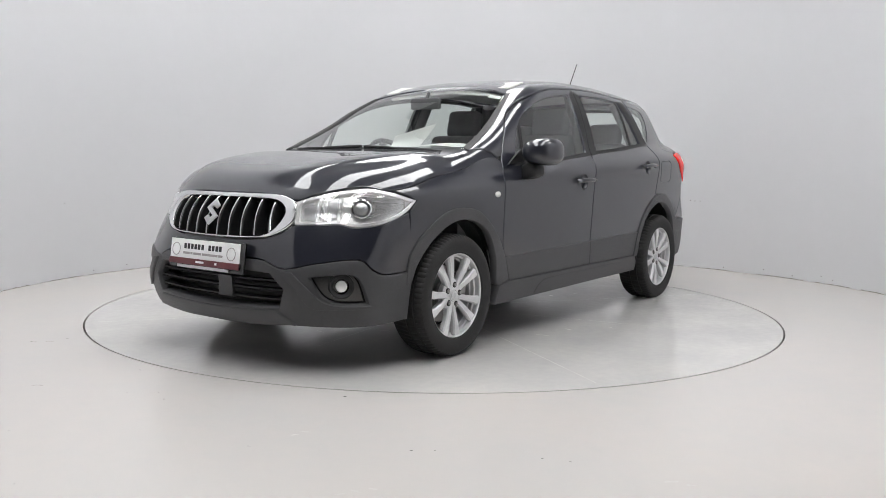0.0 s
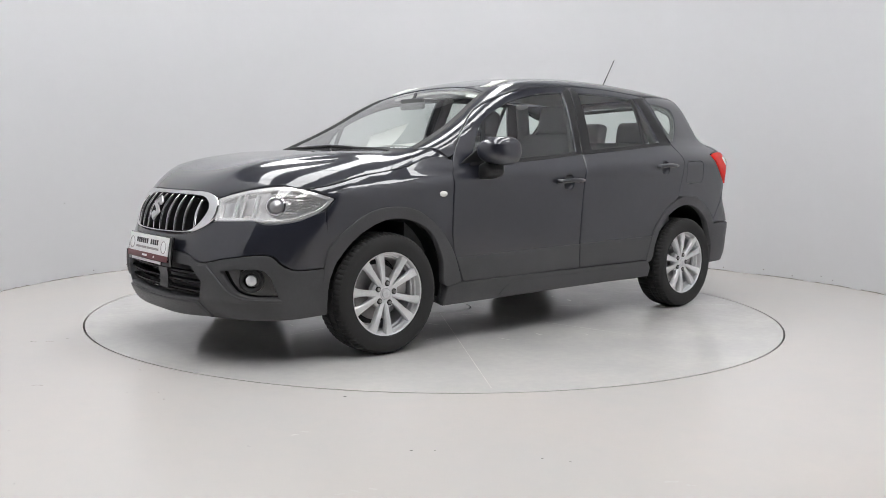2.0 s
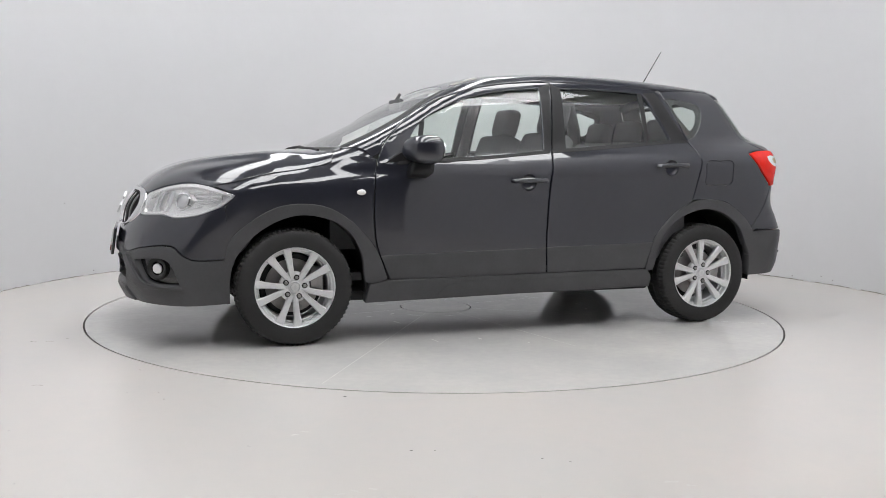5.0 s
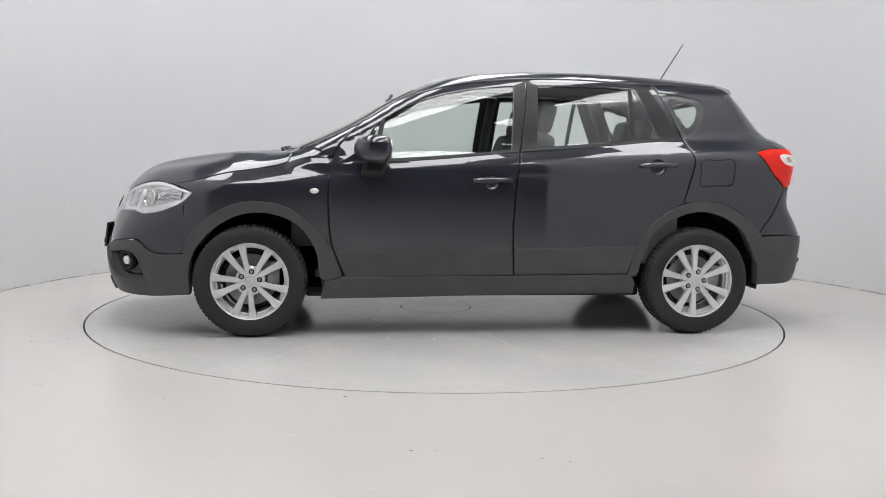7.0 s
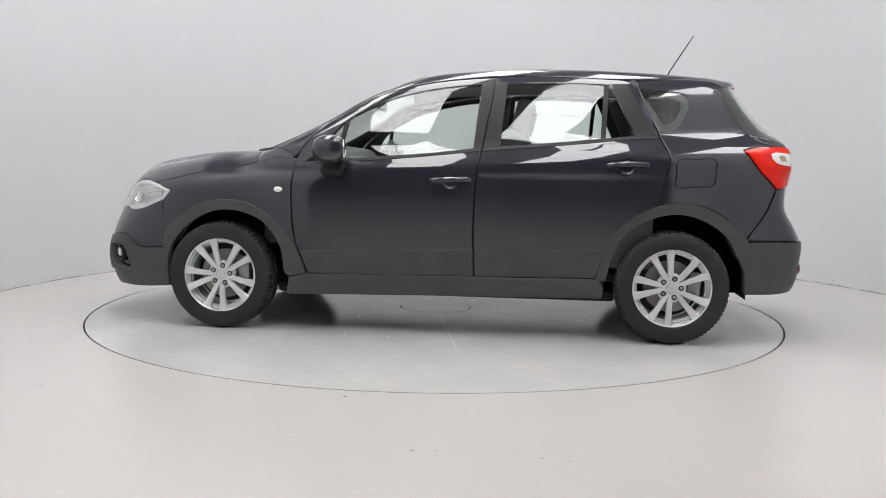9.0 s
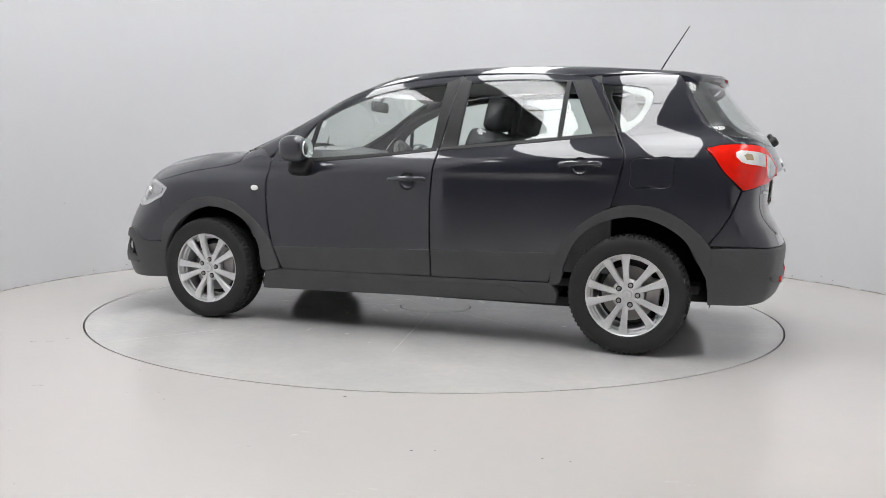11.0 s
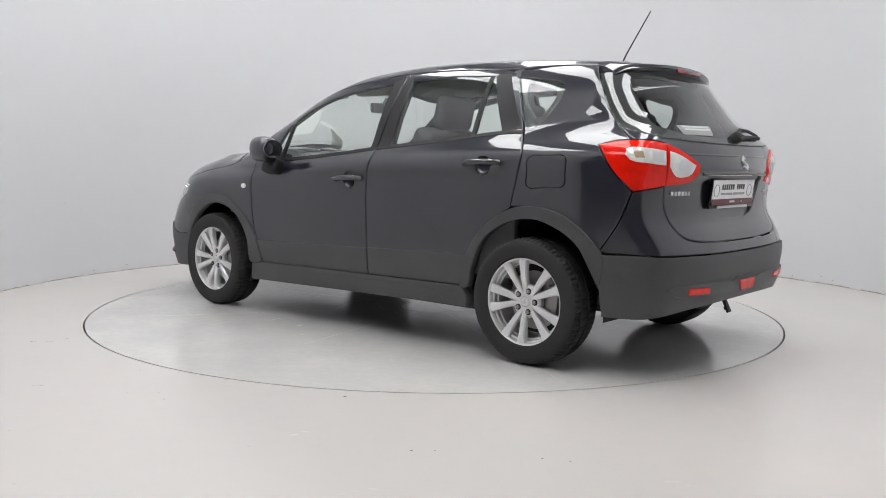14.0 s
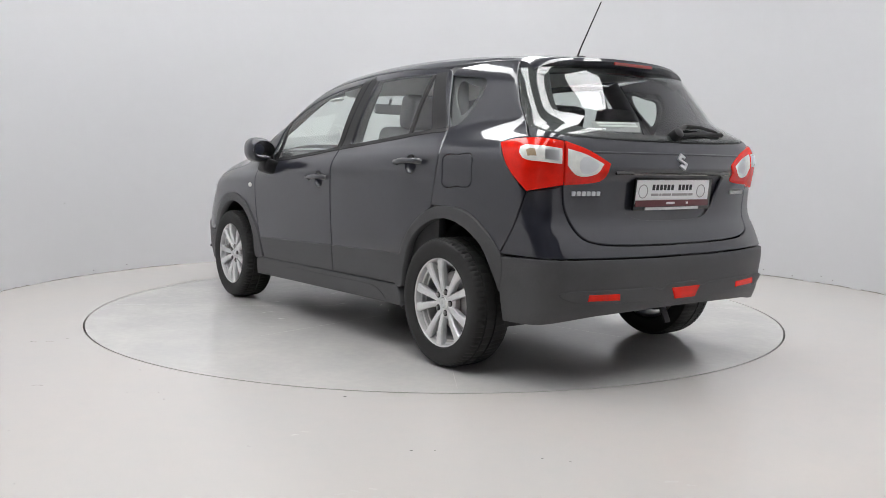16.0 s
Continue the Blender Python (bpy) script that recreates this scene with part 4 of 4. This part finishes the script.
        i = sheet("tail_lamp", LAMP_IN, RED, 0.008, None, "red tail lamp with clear reversing light", lip=0.006)
        sheet("reversing_light", [(37.4, 1.052, 1), (33, 1.03), (28.0, 0.99, 1), (30, 0.952), (35.0, 0.944), (37.4, 0.985, 1)], CLEARLENS, 0.011, i, gap=0.0)
        sheet("bulb_cell", [(33.6, 1.018), (29.4, 0.988), (30.6, 0.962), (34.0, 0.955)], SATIN, 0.0125, i, gap=0.0)
    emblem(frame_at("rear", 0.0, 1.005, 0.004), car, 0.088)
    for y0, n, s in ((-0.60, 6, 0.026), (0.49, 6, 0.024)):
        for k in range(n):
            part("badge", box(s * 0.78, 0.006, 0.020, 0.002, frame_at("rear", y0 + s * k, 0.862, 0.002)), SATIN, car, "silver badge bar in place of lettering", AT)
    plate("rear", frame_at("rear", 0.012, 0.868, 0.004), 0.52, 0.112)
    # spoiler
    b = bmesh.new()
    rows = []
    for k in range(33):
        y = -0.535 + 1.07 * k / 32
        q = (abs(y) / 0.535)
        (_, _, z0), (_, _, z1) = cast("top", [1.50, 1.545], [y, y])[0]
        tip = 1.725 - 0.13 * q ** 2.4
        zt = z1 - 0.024
        prof = [(1.50, z0 + 0.001), (1.545, z1 + 0.002), ((1.58 + tip) / 2 - 0.02, z1 - 0.010), (tip - 0.012, zt + 0.003), (tip, zt - 0.012),
                (tip - 0.012, zt - 0.03), (tip - 0.05, zt - 0.042), (1.53, z1 - 0.07), (1.49, z0 - 0.05)]
        rows.append([b.verts.new((x, y, z)) for x, z in prof])
    for p, q in zip(rows, rows[1:]):
        for k in range(len(p)):
            b.faces.new((p[k], p[(k + 1) % len(p)], q[(k + 1) % len(p)], q[k]))
    b.faces.new(rows[0])
    b.faces.new(rows[-1])
    bmesh.ops.recalc_face_normals(b, faces=b.faces[:])
    sp = part("spoiler", smooth_angle(b, 40), PAINT, car, "glossy black roof spoiler", AT)
    part("brake_light", box(0.012, 0.27, 0.016, 0.004, pose(1.722, 0, 1.473)), DARKRED, sp, "dark red high brake light")
    # rear wiper
    wp = part("rear_wiper", lathe([(0.01, 0.03), (-0.03, 0.028), (-0.038, 0.018), (-0.04, 0.001)], 20, "y", frame_at("rear", 0.02, 1.132, -0.004)), DARK, car, "black rear wiper", AT)
    arm = [tuple(xyz("rear", y, z, 0.018)[0]) for y, z in ((0.02, 1.135), (0.10, 1.165), (0.22, 1.165), (0.34, 1.145))]
    part("wiper_arm", tube(arm, 0.013, 8, taper=0.6), DARK, wp)
    blade = [tuple(xyz("rear", y, z, 0.009)[0]) for y, z in ((0.06, 1.128), (0.18, 1.137), (0.30, 1.14), (0.40, 1.14))]
    part("wiper_blade", tube(blade, 0.011, 8), DARK, wp)


tail()


# ---- wheels ----
def build_wheel():
    """A wheel about the origin, its outer face towards -y."""
    hub = part("wheel", lathe([(0.03, 0.12), (0.02, 0.146), (0.008, 0.146), (0.008, 0.06), (-0.01, 0.055), (-0.012, 0.001)], 48, "y"), STEEL, car, "silver alloy wheel with five paired spokes and black tyre")

    def block(i, j):
        return -0.007 if (j in (5, 6, 14, 15) and i % 3 == 0) else (-0.004 if j in (9, 10) and i % 5 == 0 else 0)
    prof = [(-0.085, 0.212), (-0.098, 0.222), (-0.107, 0.262), (-0.104, 0.285), (-0.097, 0.301), (-0.080, 0.312), (-0.058, 0.3145), (-0.057, 0.307), (-0.049, 0.307), (-0.048, 0.315),
            (-0.004, 0.316), (-0.003, 0.308), (0.006, 0.308), (0.007, 0.316), (0.05, 0.3155), (0.08, 0.312), (0.098, 0.301), (0.105, 0.28), (0.098, 0.222), (0.085, 0.212)]
    prof = [(h, min(r, 0.3155)) for h, r in prof]
    part("tyre", lathe(prof, 220, "y", wobble=block), RUBBER, hub, "black road tyre with dusty sidewall")
    rim = lathe([(0.09, 0.214), (-0.075, 0.214), (-0.088, 0.219), (-0.092, 0.2155), (-0.088, 0.2095), (-0.074, 0.206), (-0.062, 0.205), (-0.058, 0.196), (-0.040, 0.193), (-0.036, 0.186), (0.05, 0.180), (0.09, 0.195)], 72, "y")
    # five pairs of flared spokes; the wheel nuts sit in the wide gaps between the pairs
    for k in range(10):
        pair, side = divmod(k, 2)
        side = 1 if side else -1
        b = bmesh.new()
        rows = []
        for s in np.linspace(0, 1, 12):
            r = 0.032 + 0.180 * s
            w = 0.0135 + 0.0105 * s ** 1.5 + 0.003 * (1 - s) ** 3 + 0.005 * max(s - 0.75, 0) / 0.25
            y = -0.085 + 0.021 * (1 - s) ** 1.6 - 0.004 * math.sin(math.pi * s)
            c = side * (0.0085 + 0.0455 * s ** 1.12)
            rows.append([b.verts.new((r - 0.10 * abs(c) * s, yy, c + ww)) for yy, ww in ((y + 0.034, -w * 0.8), (y + 0.009, -w), (y + 0.001, -w * 0.74), (y - 0.002 * side, -w * 0.1 * side), (y + 0.001, w * 0.74), (y + 0.009, w), (y + 0.034, w * 0.8))])
        for p, q in zip(rows, rows[1:]):
            for i in range(7):
                b.faces.new((p[i], p[(i + 1) % 7], q[(i + 1) % 7], q[i]))
        b.faces.new(rows[0])
        b.faces.new(rows[-1])
        bmesh.ops.recalc_face_normals(b, faces=b.faces[:])
        b.transform(Matrix.Rotation(-radians(80 + 36 + 72 * pair), 4, "Y"))
        smooth_angle(b, 28)
        rim = join(rim, b)
    rim = lathe([(-0.03, 0.084), (-0.056, 0.083), (-0.063, 0.076), (-0.066, 0.064), (-0.068, 0.034), (-0.073, 0.031), (-0.073, 0.027), (-0.069, 0.025), (-0.069, 0.001)], 60, "y", bm=rim)
    part("rim", rim, ALLOY, hub, "silver alloy rim")
    part("hub_cap", lathe([(-0.069, 0.0245), (-0.075, 0.0235), (-0.077, 0.018), (-0.0775, 0.001)], 32, "y"), ALLOY, hub)
    mark = slab([(-0.010, 0.004), (0.0, 0.013), (0.010, 0.007), (0.002, 0.002), (0.010, -0.004), (0.0, -0.013), (-0.010, -0.007), (-0.002, -0.002)], 0.002)
    mark.transform(pose(0, -0.0792, 0))
    part("cap_mark", mark, SATIN, hub)
    for k in range(5):
        a = radians(80 + 72 * k)
        at = pose(0.0535 * math.cos(a), 0, 0.0535 * math.sin(a))
        part("nut_recess", lathe([(-0.066, 0.0155), (-0.0695, 0.0150), (-0.0690, 0.0125), (-0.0675, 0.001)], 20, "y", at), DARK, hub)
        part("wheel_nut", lathe([(-0.060, 0.0105), (-0.075, 0.0100), (-0.077, 0.0075), (-0.0765, 0.001)], 6, "y", at), STEEL, hub)
    part("dust_shield", lathe([(0.045, 0.172), (0.036, 0.168), (0.034, 0.05)], 40, "y"), DARK, hub)
    part("brake_caliper", box(0.07, 0.06, 0.15, 0.012, pose(0.125, -0.005, 0.03)), STEEL, hub, "grey brake caliper")
    return hub


wheel = build_wheel()
wheel.matrix_basis = AT @ pose(-1.3, -0.752, 0.3155)
for x, y, rz in ((1.3, -0.752, 0), (-1.3, 0.752, 180), (1.3, 0.752, 180)):
    copy_thing(wheel, AT @ pose(x, y, 0.3155, 0, 0, rz) @ pose(0, 0, 0, 0, 8 if x > 0 else 0, 0))


# ---- underside and inside ----
def inside():
    b = box(2.0, 1.36, 0.06, 0.02, pose(0.0, 0, 0.235))
    b = box(0.5, 0.9, 0.06, 0.02, pose(-1.75, 0, 0.27), bm=b)
    b = box(0.65, 0.9, 0.08, 0.02, pose(1.55, 0, 0.36), bm=b)
    b = box(2.6, 0.12, 0.12, 0.02, pose(0, 0, 0.30), bm=b)
    part("underbody", b, DARK, car, "dark underbody", AT)
    for x in (-1.3, 1.3):
        for s in (1, -1):
            w = bmesh.new()
            rows = []
            for i in range(19):
                a = radians(-9 + 198 * i / 18)
                c, q = 0.412 * math.cos(a), 0.32 + 0.412 * math.sin(a)
                rows.append([w.verts.new((x + c, s * 0.775, q)), w.verts.new((x + c, s * 0.50, q))])
            for p, q in zip(rows, rows[1:]):
                w.faces.new((p[0], p[1], q[1], q[0]))
            w.faces.new([r[1] for r in rows])
            smooth_angle(w, 40)
            part("wheel_well", w, DARK, car, "dark wheel well liner", AT)
    part("axle", tube([(1.3, -0.7, 0.30), (1.3, 0.7, 0.30)], 0.035, 12), DARK, car, at=AT)
    br = box(0.014, 0.038, 0.12, 0.004, pose(1.98, -0.02, 0.305, 0, -25))
    br = box(0.012, 0.018, 0.018, 0.002, pose(1.985, -0.02, 0.27, 0, -25), bm=br)
    part("towing_eye_bracket", br, DARK, car, "small dark bracket hanging under the rear bumper", AT)
    # cabin
    dash = bmesh.new()
    rows = []
    for k in range(15):
        y = -0.68 + 1.36 * k / 14
        h = 0.02 * math.cos(math.pi * y / 1.36) + (0.035 if 0.2 < y < 0.55 else 0)
        prof = [(-1.08, 1.0), (-1.0, 1.045 + h * 0.3), (-0.80, 1.05 + h), (-0.66, 1.03 + h), (-0.60, 0.97 + h * 0.5), (-0.63, 0.72), (-0.70, 0.5), (-1.08, 0.5)]
        rows.append([dash.verts.new((x, y, z)) for x, z in prof])
    for p, q in zip(rows, rows[1:]):
        for k in range(len(p)):
            dash.faces.new((p[k], p[(k + 1) % len(p)], q[(k + 1) % len(p)], q[k]))
    dash.faces.new(rows[0])
    dash.faces.new(rows[-1])
    bmesh.ops.recalc_face_normals(dash, faces=dash.faces[:])
    part("dashboard", smooth_angle(dash, 45), TRIM, car, "dark grey dashboard", AT)
    wh = bmesh.new()
    rings = [(0.185 * math.cos(a), 0.185 * math.sin(a), 0) for a in np.linspace(0, 2 * math.pi, 33)]
    wh = tube(rings, 0.016, 8)
    wh = box(0.34, 0.05, 0.03, 0.01, bm=wh)
    wh = box(0.12, 0.11, 0.045, 0.02, bm=wh)
    wh.transform(pose(-0.43, 0.36, 0.965, 0, 66, 0))
    part("steering_wheel", wh, TRIM, car, "dark steering wheel", AT)
    part("cabin_floor", box(2.6, 1.3, 0.05, 0.01, pose(0.35, 0, 0.34)), TRIM, car, at=AT)
    part("bulkhead", box(0.04, 1.3, 0.62, 0.01, pose(-1.06, 0, 0.64)), TRIM, car, at=AT)
    for s in (1, -1):
        part("door_card", box(1.95, 0.05, 0.58, 0.02, pose(0.22, s * 0.755, 0.70)), TRIM, car, at=AT)
    for y in (-0.37, 0.37):
        seat(0.02, y, 0.50)
    bench = box(0.50, 1.22, 0.18, 0.05, pose(0.80, 0, 0.56), 3)
    bench = box(0.16, 1.22, 0.60, 0.06, pose(1.12, 0, 0.86, 0, 18), 3, bm=bench)
    bs = part("rear_bench", bench, FABRIC, car, "dark fabric rear bench", AT)
    for y in (-0.40, 0.40, 0.0):
        part("headrest", box(0.10, 0.26, 0.17, 0.045, pose(1.24, y, 1.22, 0, 12), 3), FABRIC, bs)
    part("parcel_shelf", box(0.5, 1.12, 0.03, 0.01, pose(1.50, 0, 1.03)), TRIM, car, at=AT)
    mir = box(0.03, 0.23, 0.07, 0.014, pose(-0.50, 0.0, 1.36))
    mir = tube([(-0.50, 0, 1.38), (-0.47, 0, 1.43)], 0.01, 8, bm=mir)
    part("rear_view_mirror", mir, TRIM, car, "dark rear-view mirror", AT)
    # B pillars inside, sun visors
    for s in (1, -1):
        part("inner_pillar", tube([(0.24, s * 0.735, 0.98), (0.27, s * 0.66, 1.25), (0.30, s * 0.575, 1.47)], 0.035, 10), TRIM, car, at=AT)
        part("inner_pillar", tube([(1.20, s * 0.70, 1.02), (1.15, s * 0.63, 1.25), (1.05, s * 0.56, 1.45)], 0.05, 10), TRIM, car, at=AT)
        part("sun_visor", box(0.16, 0.36, 0.02, 0.008, pose(-0.22, s * 0.32, 1.475, 0, -18)), LINER, car, at=AT)
    # antenna, front wipers, side marker
    base = box(0.085, 0.05, 0.02, 0.009, pose(1.335, 0, 1.545), 3)
    an = part("antenna", base, DARK, car, "black roof antenna on its foot", AT)
    part("antenna_rod", tube([(1.335, 0, 1.55), (1.36, 0, 1.598), (1.494, 0, 1.812)], 0.0052, 8, taper=0.55), DARK, an)
    for y0, y1, x0 in ((-0.05, -0.60, -1.155), (0.50, -0.02, -1.15)):
        p = [tuple(xyz("top", x0 + 0.05 * abs(k - 0.5), y0 + (y1 - y0) * k, -0.002)[0]) for k in np.linspace(0, 1, 7)]
        wip = part("front_wiper", tube(p, 0.009, 8), DARK, car, "black windscreen wiper", AT)
    for flip in (False, True):
        mk = lathe([(0.006, 0.026), (-0.004, 0.025), (-0.009, 0.015), (-0.010, 0.001)], 24, "y")
        mk.transform(Matrix.Diagonal((1.0, 1, 0.62, 1)))
        part("side_indicator", mirrored_by(mk, frame_at("side", -0.943, 0.825), flip), CLEARLENS, car, "small clear oval side indicator", AT)


def seat(x, y, z):
    b = box(0.50, 0.50, 0.18, 0.06, pose(x, y, z + 0.08, 0, -5), 3)
    b = box(0.17, 0.48, 0.60, 0.065, pose(x + 0.30, y, z + 0.40, 0, 20), 4, bm=b)
    s = part("front_seat", b, FABRIC, car, "dark fabric front seat", AT)
    part("headrest", box(0.11, 0.27, 0.20, 0.05, pose(x + 0.43, y, z + 0.78, 0, 14), 4), FABRIC, s)
    part("headrest_post", tube([(x + 0.40, y - 0.06, z + 0.62), (x + 0.42, y - 0.06, z + 0.72)], 0.007, 8), SATIN, s)


inside()


# ---- loose things in and on the car, a painted reflection, marks on the floor ----
def paper(corners, label):
    """A thin, slightly bowed sheet between four corners, for papers and a painted reflection."""
    b = bmesh.new()
    c = [Vector(p) for p in corners]
    n = 8
    bow = (c[1] - c[0]).cross(c[3] - c[0]).normalized() * 0.012
    rows = []
    for side in (0, 1):
        g = []
        for i in range(n + 1):
            for j in range(n + 1):
                s, t = i / n, j / n
                p = c[0] * (1 - s) * (1 - t) + c[1] * s * (1 - t) + c[2] * s * t + c[3] * (1 - s) * t
                g.append(b.verts.new(p + bow * math.sin(math.pi * s) + bow.normalized() * 0.001 * side))
        rows.append(g)
    for g in rows:
        for i in range(n):
            for j in range(n):
                k = i * (n + 1) + j
                b.faces.new((g[k], g[k + 1], g[k + n + 2], g[k + n + 1]))
    bmesh.ops.recalc_face_normals(b, faces=b.faces[:])
    smooth_angle(b, 60)
    part("paper_or_glare_sheet", b, PAPER, car, label, AT)


# first sheet imitates a ceiling panel mirrored in the windscreen; the second is paper
paper([(-0.90, -0.04, 1.075), (-0.86, -0.05, 1.145), (-0.74, -0.27, 1.222), (-0.82, -0.20, 1.085)], "white sheet standing in for a light panel's reflection in the windscreen")
paper([(-0.93, -0.22, 1.078), (-0.92, -0.57, 1.074), (-0.72, -0.57, 1.092), (-0.73, -0.20, 1.098)], "white papers lying on the dashboard")
part("window_sticker", panel_mesh("window_sticker", "top", [(-0.395, -0.42, 1), (-0.405, -0.505, 1), (-0.435, -0.505, 1), (-0.425, -0.42, 1)], off=-0.008, gap=0.0, depth=0.001), PAPER, car, "small white windscreen sticker", AT)
part("window_sticker", panel_mesh("window_sticker", "rear", [(-0.44, 1.188, 1), (-0.17, 1.192, 1), (-0.20, 1.148, 1), (-0.46, 1.145, 1)], off=-0.008, gap=0.0, depth=0.001), GREYINK, car, "pale rear window sticker", AT)
for dz, mat in ((0.0, PAPER), (0.013, PAPER)):
    part("sticker_line", panel_mesh("sticker_line", "rear", [(-0.42, 1.166 + dz, 1), (-0.20, 1.169 + dz, 1), (-0.20, 1.175 + dz, 1), (-0.42, 1.172 + dz, 1)], off=-0.006, gap=0.0, depth=0.001), mat, car, "white bar in place of lettering", AT)


# ---- wear on the floor, the turntable and the wall ----
def fleck(x, y, length, width, turn, parent, mat=SCUFF, name="scuff", z=0.0006):
    """An uneven flat mark lying on the floor."""
    b = bmesh.new()
    n = 12
    vs = []
    for i in range(n):
        a = 2 * math.pi * i / n
        k = random.uniform(0.55, 1.25)
        vs.append(b.verts.new((length / 2 * math.cos(a) * k, width / 2 * math.sin(a) * k, 0)))
    f = b.faces.new(vs)
    b.transform(pose(x, y, z, 0, 0, turn))
    return part(name, b, mat, parent)


def wear():
    floor = bpy.data.objects["floor"]
    wall = bpy.data.objects["wall_round"]
    random.seed(7)
    for x, y, l, w in ((-1.716, -2.20, 0.045, 0.006), (-1.74, -2.205, 0.02, 0.004), (-0.378, -2.32, 0.022, 0.009), (-0.076, -2.99, 0.014, 0.006), (0.005, -2.988, 0.008, 0.004), (-1.531, -2.83, 0.010, 0.004),
                       (-2.16, -1.32, 0.05, 0.007), (-2.08, -1.30, 0.04, 0.006), (-2.02, -1.22, 0.02, 0.008), (-1.385, -1.907, 0.010, 0.006), (-1.171, -2.294, 0.008, 0.005), (-1.114, -2.396, 0.012, 0.006),
                       (-1.265, -3.333, 0.008, 0.005), (-0.64, -2.964, 0.012, 0.004), (0.457, -3.084, 0.010, 0.006), (0.366, -3.054, 0.010, 0.006), (-1.30, -2.30, 0.006, 0.004)):
        fleck(x, y, l, w, random.uniform(-12, 12), floor)
    for x, y in ((0.75, -3.25), (0.80, -3.28), (-0.23, -3.36), (-0.18, -3.34), (-0.27, -3.38), (-0.505, -2.836), (-0.47, -2.80)):
        fleck(x, y, random.uniform(0.03, 0.06), random.uniform(0.008, 0.018), random.uniform(-30, 30), floor, STAIN, "stain")
    # dark, broken joint where the wall meets the floor, and small chips above it
    cx, cy, rr = 0.22, 0.02, 3.458
    for a0, a1 in ((140, 151), (152, 157), (158, 166), (168, 173.5), (40, 48), (49, 52), (28, 36), (20, 26), (8, 18), (112, 126)):
        b = bmesh.new()
        rows = []
        for i in range(13):
            a = radians(a0 + (a1 - a0) * i / 12)
            h = random.uniform(0.0015, 0.007)
            rows.append([b.verts.new((cx + q * math.cos(a), cy + q * math.sin(a), z)) for q, z in ((rr, 0.0005), (rr, h), (rr - random.uniform(0.002, 0.006), 0.0007))])
        for p, q in zip(rows, rows[1:]):
            b.faces.new((p[0], p[1], q[1], q[0]))
            b.faces.new((p[0], p[2], q[2], q[0]))
        part("joint_gap", b, JOINT, wall)
    for a, z in ((161, 0.62), (47.5, 0.66), (46.6, 0.66), (48.3, 0.665), (30, 0.03), (42, 0.03), (35, 0.05), (150, 0.05), (156, 0.035), (25, 0.06), (23, 0.04)):
        b = lathe([(0.0, 0.010), (-0.001, 0.008), (-0.0015, 0.001)], 9, "y", wobble=lambda i, j: random.uniform(-0.003, 0.002) if j == 0 else 0)
        q = radians(a)
        b.transform(pose(cx + rr * math.cos(q), cy + rr * math.sin(q), z, 0, 0, a - 90) @ Matrix.Diagonal((0.6, 1, 0.5, 1)))
        part("chip", b, JOINT, wall)
    # joints of the turntable deck
    for k in range(8):
        a = 12 + 45 * k
        b = bmesh.new()
        rows = []
        for i in range(25):
            x = 0.27 + (1.9 if k % 2 else 1.2) * i / 24
            w = random.uniform(0.0008, 0.0028)
            rows.append([b.verts.new((x, -w, 0.0006)), b.verts.new((x, w, 0.0006))])
        for p, q in zip(rows, rows[1:]):
            b.faces.new((p[0], q[0], q[1], p[1]))
        b.transform(pose(0, 0, 0, 0, 0, a))
        part("deck_joint", b, STAIN, turntable)
    for k in range(26):
        a, d = random.uniform(0, 2 * math.pi), 0.3 + 1.0 * random.random()
        fleck(d * math.cos(a), d * math.sin(a), random.uniform(0.03, 0.12), random.uniform(0.006, 0.02), random.uniform(0, 180), turntable, STAIN, "stain")


wear()


def motions():
    turn = [(t, pose(0, 0, 0, 0, 0, 0.000748 * t ** 3 - 0.02208 * t ** 2 - 6.535 * t + 52.815)) for t in range(17)]
    walk(car, turn)
    walk(turntable, turn)


motions()
